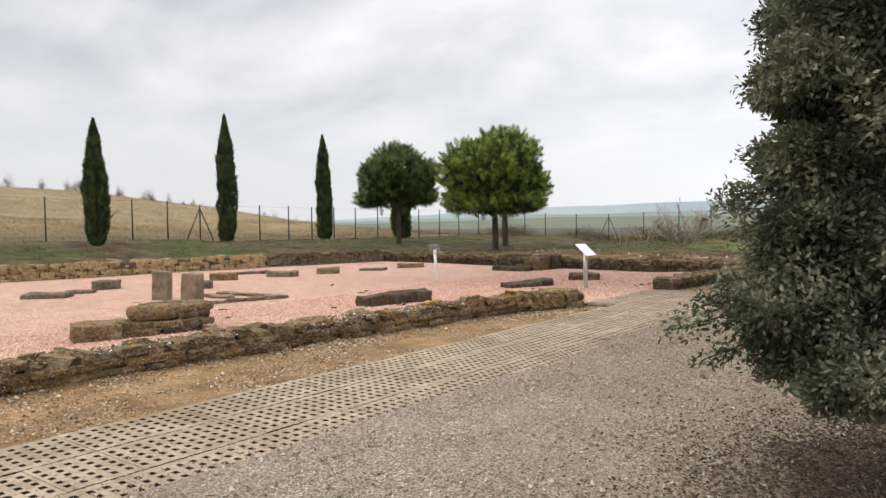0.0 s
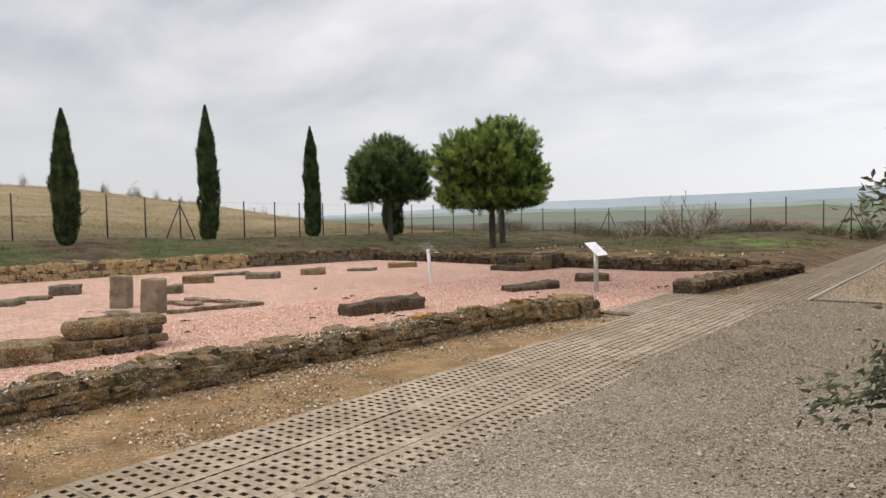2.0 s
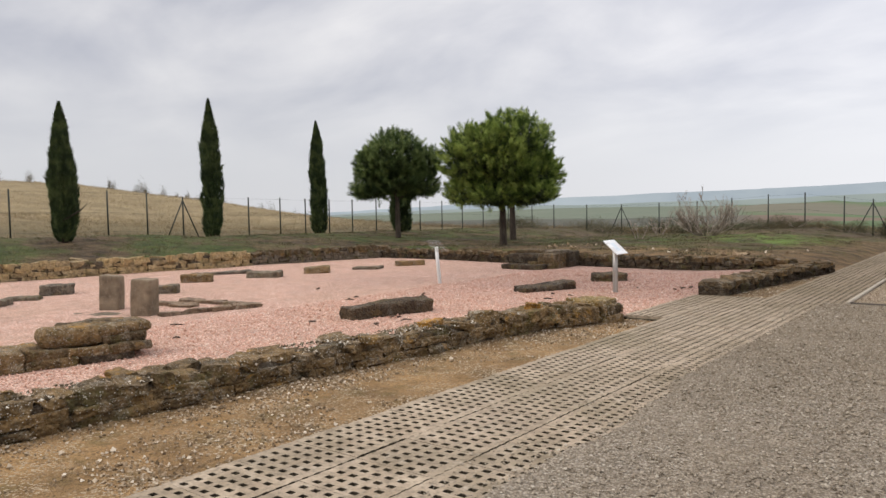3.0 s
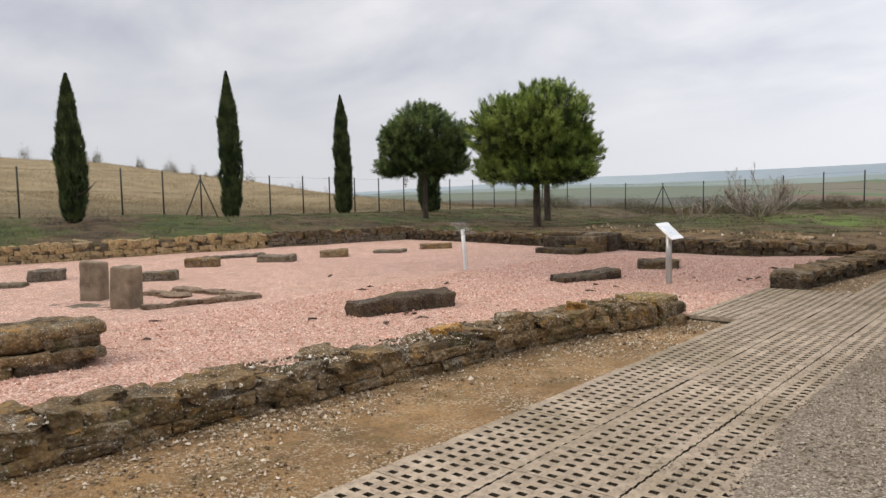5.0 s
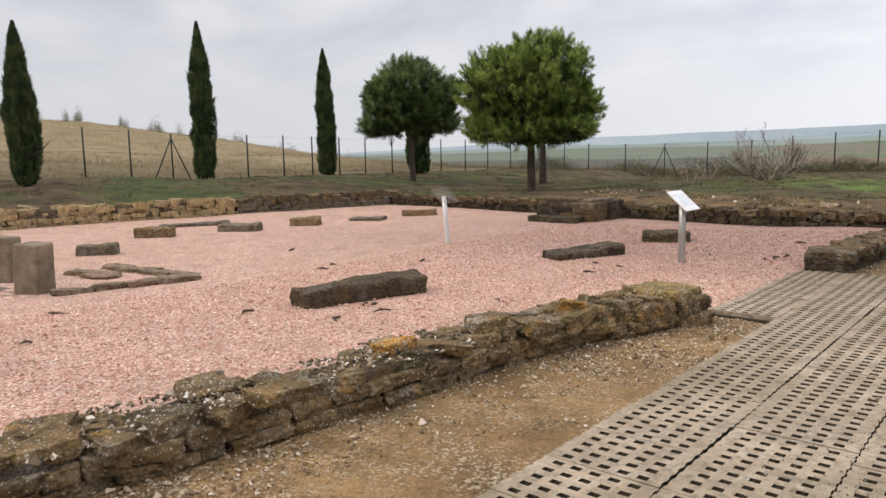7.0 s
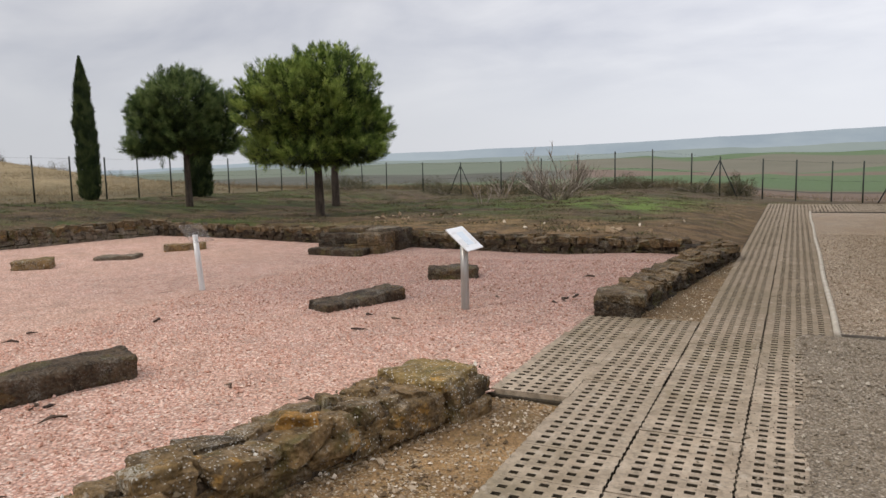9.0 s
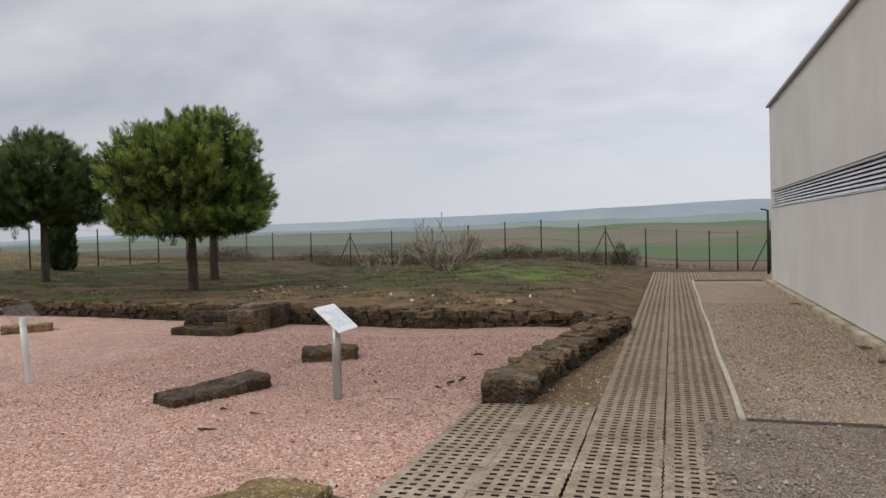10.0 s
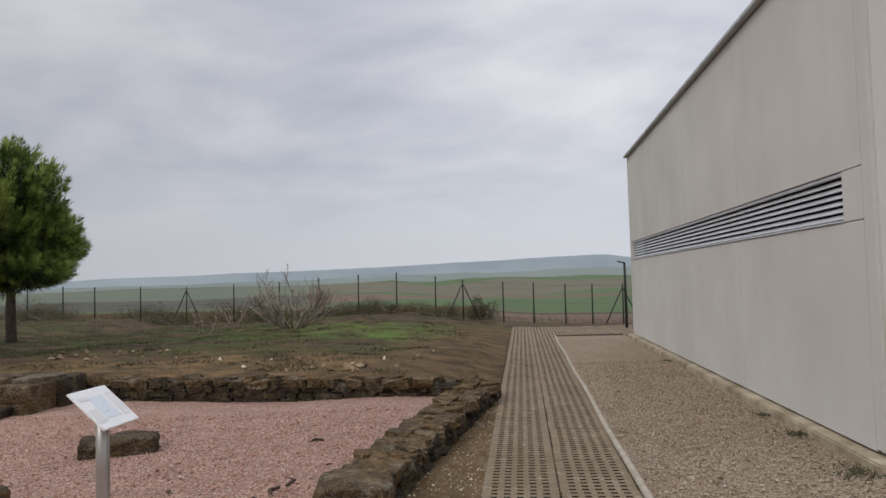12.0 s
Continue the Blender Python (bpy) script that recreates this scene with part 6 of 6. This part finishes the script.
def litter():
    """Dead leaves and twig bits on the gravel and under the oak."""
    # leaf mould, coloured dark and spread wide to carry the oak's soft shade
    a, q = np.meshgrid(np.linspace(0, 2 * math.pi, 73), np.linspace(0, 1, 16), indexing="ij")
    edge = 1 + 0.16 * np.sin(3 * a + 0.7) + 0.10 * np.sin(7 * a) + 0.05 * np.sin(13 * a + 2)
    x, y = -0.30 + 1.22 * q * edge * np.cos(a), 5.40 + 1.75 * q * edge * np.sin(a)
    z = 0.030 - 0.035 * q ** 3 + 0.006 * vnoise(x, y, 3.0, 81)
    tagged(sheet("humus", x, y, z, MAT_HUMUS_SHADE), "brown leaf mould under the oak, its soft shade in the colour", "leaf litter", kind="stuff")
    rs = np.random.RandomState(3)
    n = 32000
    x, y = rs.normal(-0.40, 0.66, n), rs.normal(5.35, 0.95, n)
    k = x > -2.6
    x, y = x[k], y[k]
    P = np.stack([x, y, np.full(len(x), 0.033)], -1)
    D = unit(np.stack([rs.normal(size=len(x)), rs.normal(size=len(x)), rs.normal(size=len(x)) * 0.12], -1))
    v, f = leaves(P, D, rs.uniform(0.018, 0.036, len(x)), rs.uniform(0.009, 0.018, len(x)), rs)
    tagged(new("leaf_litter", mesh_of("leaf_litter", v, f, MAT_LITTER)), "brown dead oak leaves under the tree", "leaf litter", kind="stuff")
    chunks = []
    r = random.Random(5)
    spots = [(-8.62, 10.9), (-8.8, 10.4), (-9.75, 10.1), (-7.9, 9.8), (-8.2, 13.9), (-8.45, 14.6), (-7.1, 11.7), (-11.2, 12.3), (-11.5, 12.6), (-10.6, 13.5), (-7.35, 15.9), (-6.55, 15.6), (-10.2, 8.2), (-11.4, 8.8), (-9.1, 5.2), (-9.6, 4.8), (-13.2, 13.2), (-6.56, 17.59), (-6.4, 15.9), (-6.44, 15.86), (-8.05, 14.49), (-7.98, 11.83), (-8.95, 10.95), (-9.0, 10.88)]
    for x, y in spots:
        z = float(pink_z(x, y)) + 0.012
        a = r.uniform(0, 6.28)
        l = r.uniform(0.04, 0.12)
        chunks.append(tube_data([(x, y, z), (x + math.cos(a) * l, y + math.sin(a) * l, z + 0.012), (x + math.cos(a + 0.5) * l * 2, y + math.sin(a + 0.5) * l * 2, z)], [0.010, 0.014, 0.003], 6))
    v, f = join_data(chunks)
    tagged(new("twig_litter", mesh_of("twig_litter", v, f, MAT_LITTER, True)), "dark twigs and bark bits on the pink gravel", "twigs", kind="stuff")


litter()


def footing_weeds():
    for x, y, h, w in ((-2.05, 16.2, 0.10, 0.35), (-1.97, 17.6, 0.06, 0.18), (-1.98, 18.6, 0.05, 0.12), (-1.96, 23.8, 0.05, 0.2)):
        z = 0.02
        rs = np.random.RandomState(int(y * 10))
        n = 160
        P = np.stack([x + rs.normal(size=n) * w * 0.3, y + rs.normal(size=n) * w * 0.4, np.full(n, z)], -1)
        D = unit(np.stack([rs.normal(size=n), rs.normal(size=n), np.ones(n) * 0.8], -1))
        v, f = blades(P, D, rs.uniform(0.3, 1.0, n) * h, rs.uniform(0.006, 0.014, n), rs)
        tagged(new("weed", mesh_of("weed", v, f, MAT_SCRUB)), "small dark weed at the foot of the footing", "weed", kind="stuff")


footing_weeds()


# ---- paving ----
def paver_mesh(w, l, cols, rows, hole_w, hole_l):
    """A perforated grass paver, with half holes notched into its long sides."""
    h, depth = 0.085, 0.078
    px, py = w / (cols + 1), l / rows
    xs, kind_x = [-w / 2], []
    e = hole_w * 0.11
    xs.append(-w / 2 + e); kind_x.append(1)
    for i in range(cols):
        c = -w / 2 + px * (i + 1)
        xs += [c - hole_w / 2, c + hole_w / 2]
        kind_x += [0, 1]
    xs += [w / 2 - e, w / 2]
    kind_x += [0, 1]
    ys, kind_y = [-l / 2], []
    for j in range(rows):
        c = -l / 2 + py * (j + 0.5)
        ys += [c - hole_l / 2, c + hole_l / 2]
        kind_y += [0, 1]
    ys.append(l / 2)
    kind_y.append(0)
    verts, faces, mats, ids = [], [], [], {}

    def vid(i, j, low):
        k = (i, j, low)
        if k not in ids:
            ids[k] = len(verts)
            verts.append((xs[i], ys[j], -depth if low else 0.0))
        return ids[k]

    nx, ny = len(xs) - 1, len(ys) - 1
    hole = [[kind_x[i] and kind_y[j] for j in range(ny)] for i in range(nx)]
    for i in range(nx):
        for j in range(ny):
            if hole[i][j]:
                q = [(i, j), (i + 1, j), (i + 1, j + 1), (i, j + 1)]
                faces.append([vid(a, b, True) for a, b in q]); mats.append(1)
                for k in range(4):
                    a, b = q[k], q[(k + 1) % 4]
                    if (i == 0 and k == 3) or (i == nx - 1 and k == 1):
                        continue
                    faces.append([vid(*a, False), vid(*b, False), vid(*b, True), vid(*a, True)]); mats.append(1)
            else:
                faces.append([vid(i, j, False), vid(i + 1, j, False), vid(i + 1, j + 1, False), vid(i, j + 1, False)]); mats.append(0)
    n = len(verts)
    verts += [(-w / 2, -l / 2, -h), (w / 2, -l / 2, -h), (w / 2, l / 2, -h), (-w / 2, l / 2, -h), (-w / 2, -l / 2, -0.001), (w / 2, -l / 2, -0.001), (w / 2, l / 2, -0.001), (-w / 2, l / 2, -0.001)]
    faces += [[n, n + 1, n + 5, n + 4], [n + 2, n + 3, n + 7, n + 6]]
    mats += [0, 0]
    me = bpy.data.meshes.new("paver")
    me.from_pydata(verts, [], faces)
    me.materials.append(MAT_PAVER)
    me.materials.append(MAT_SOIL)
    me.polygons.foreach_set("material_index", mats)
    me.update()
    return me


def paving():
    W, L = 0.578, 0.45
    bed = new("paving")
    tagged(bed, "path of perforated grey concrete grass pavers", "paving", kind="structure")
    bed_me = box_bm(1.70, 13.95, 0.02, (-4.62, 8.075, -0.040))
    part("bedding", bed_me, MAT_SOIL, bed)
    part("bedding", box_bm(1.2, 19.0, 0.02, (-4.30, 24.8, -0.042)), MAT_SOIL, bed)
    part("bedding", box_bm(0.56, 2.8, 0.02, (-5.72, 13.7, -0.041)), MAT_SOIL, bed)
    variants = [paver_mesh(W - 0.006, L - 0.003, 5, 5, 0.051, 0.038), paver_mesh(W - 0.007, L - 0.003, 5, 5, 0.048, 0.037), paver_mesh(W - 0.006, L - 0.003, 5, 5, 0.052, 0.036)]
    r = random.Random(2)

    def lay(x, y, n):
        for i in range(n):
            ob = new("paver", r.choice(variants))
            ob.parent = bed
            ob.matrix_world = pose(x + r.uniform(-0.004, 0.004), y + L * (i + 0.5), 0.003 + r.uniform(-0.003, 0.003), r.uniform(-0.22, 0.22), r.uniform(-0.25, 0.25), r.uniform(-0.4, 0.4) + r.choice((0, 180)))

    lay(-5.165, 15.05 - L * 31, 31)
    lay(-4.585, 15.05 - L * 31, 74)
    lay(-4.005, 14.90 - L * 31, 74)
    lay(-5.72, 12.33, 6)
    # the far cross path behind the building, joined
    verts, faces, mats = [], [], []
    src = variants[0]
    sv = [v.co.copy() for v in src.vertices]
    sf = [tuple(p.vertices) for p in src.polygons]
    sm = [p.material_index for p in src.polygons]
    for cx in range(10):
        for cy in range(9):
            x, y = -3.42 + W * cx, 30.35 + L * cy
            n = len(verts)
            verts += [(v.x + x, v.y + y, v.z + 0.0) for v in sv]
            faces += [tuple(i + n for i in f) for f in sf]
            mats += sm
    me = bpy.data.meshes.new("paver_field")
    me.from_pydata(verts, [], faces)
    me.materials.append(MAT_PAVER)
    me.materials.append(MAT_SOIL)
    me.polygons.foreach_set("material_index", mats)
    ob = part("paver_field", me, MAT_PAVER, bed)
    ob["kind"] = "stuff"


ruin_walls()
paving()
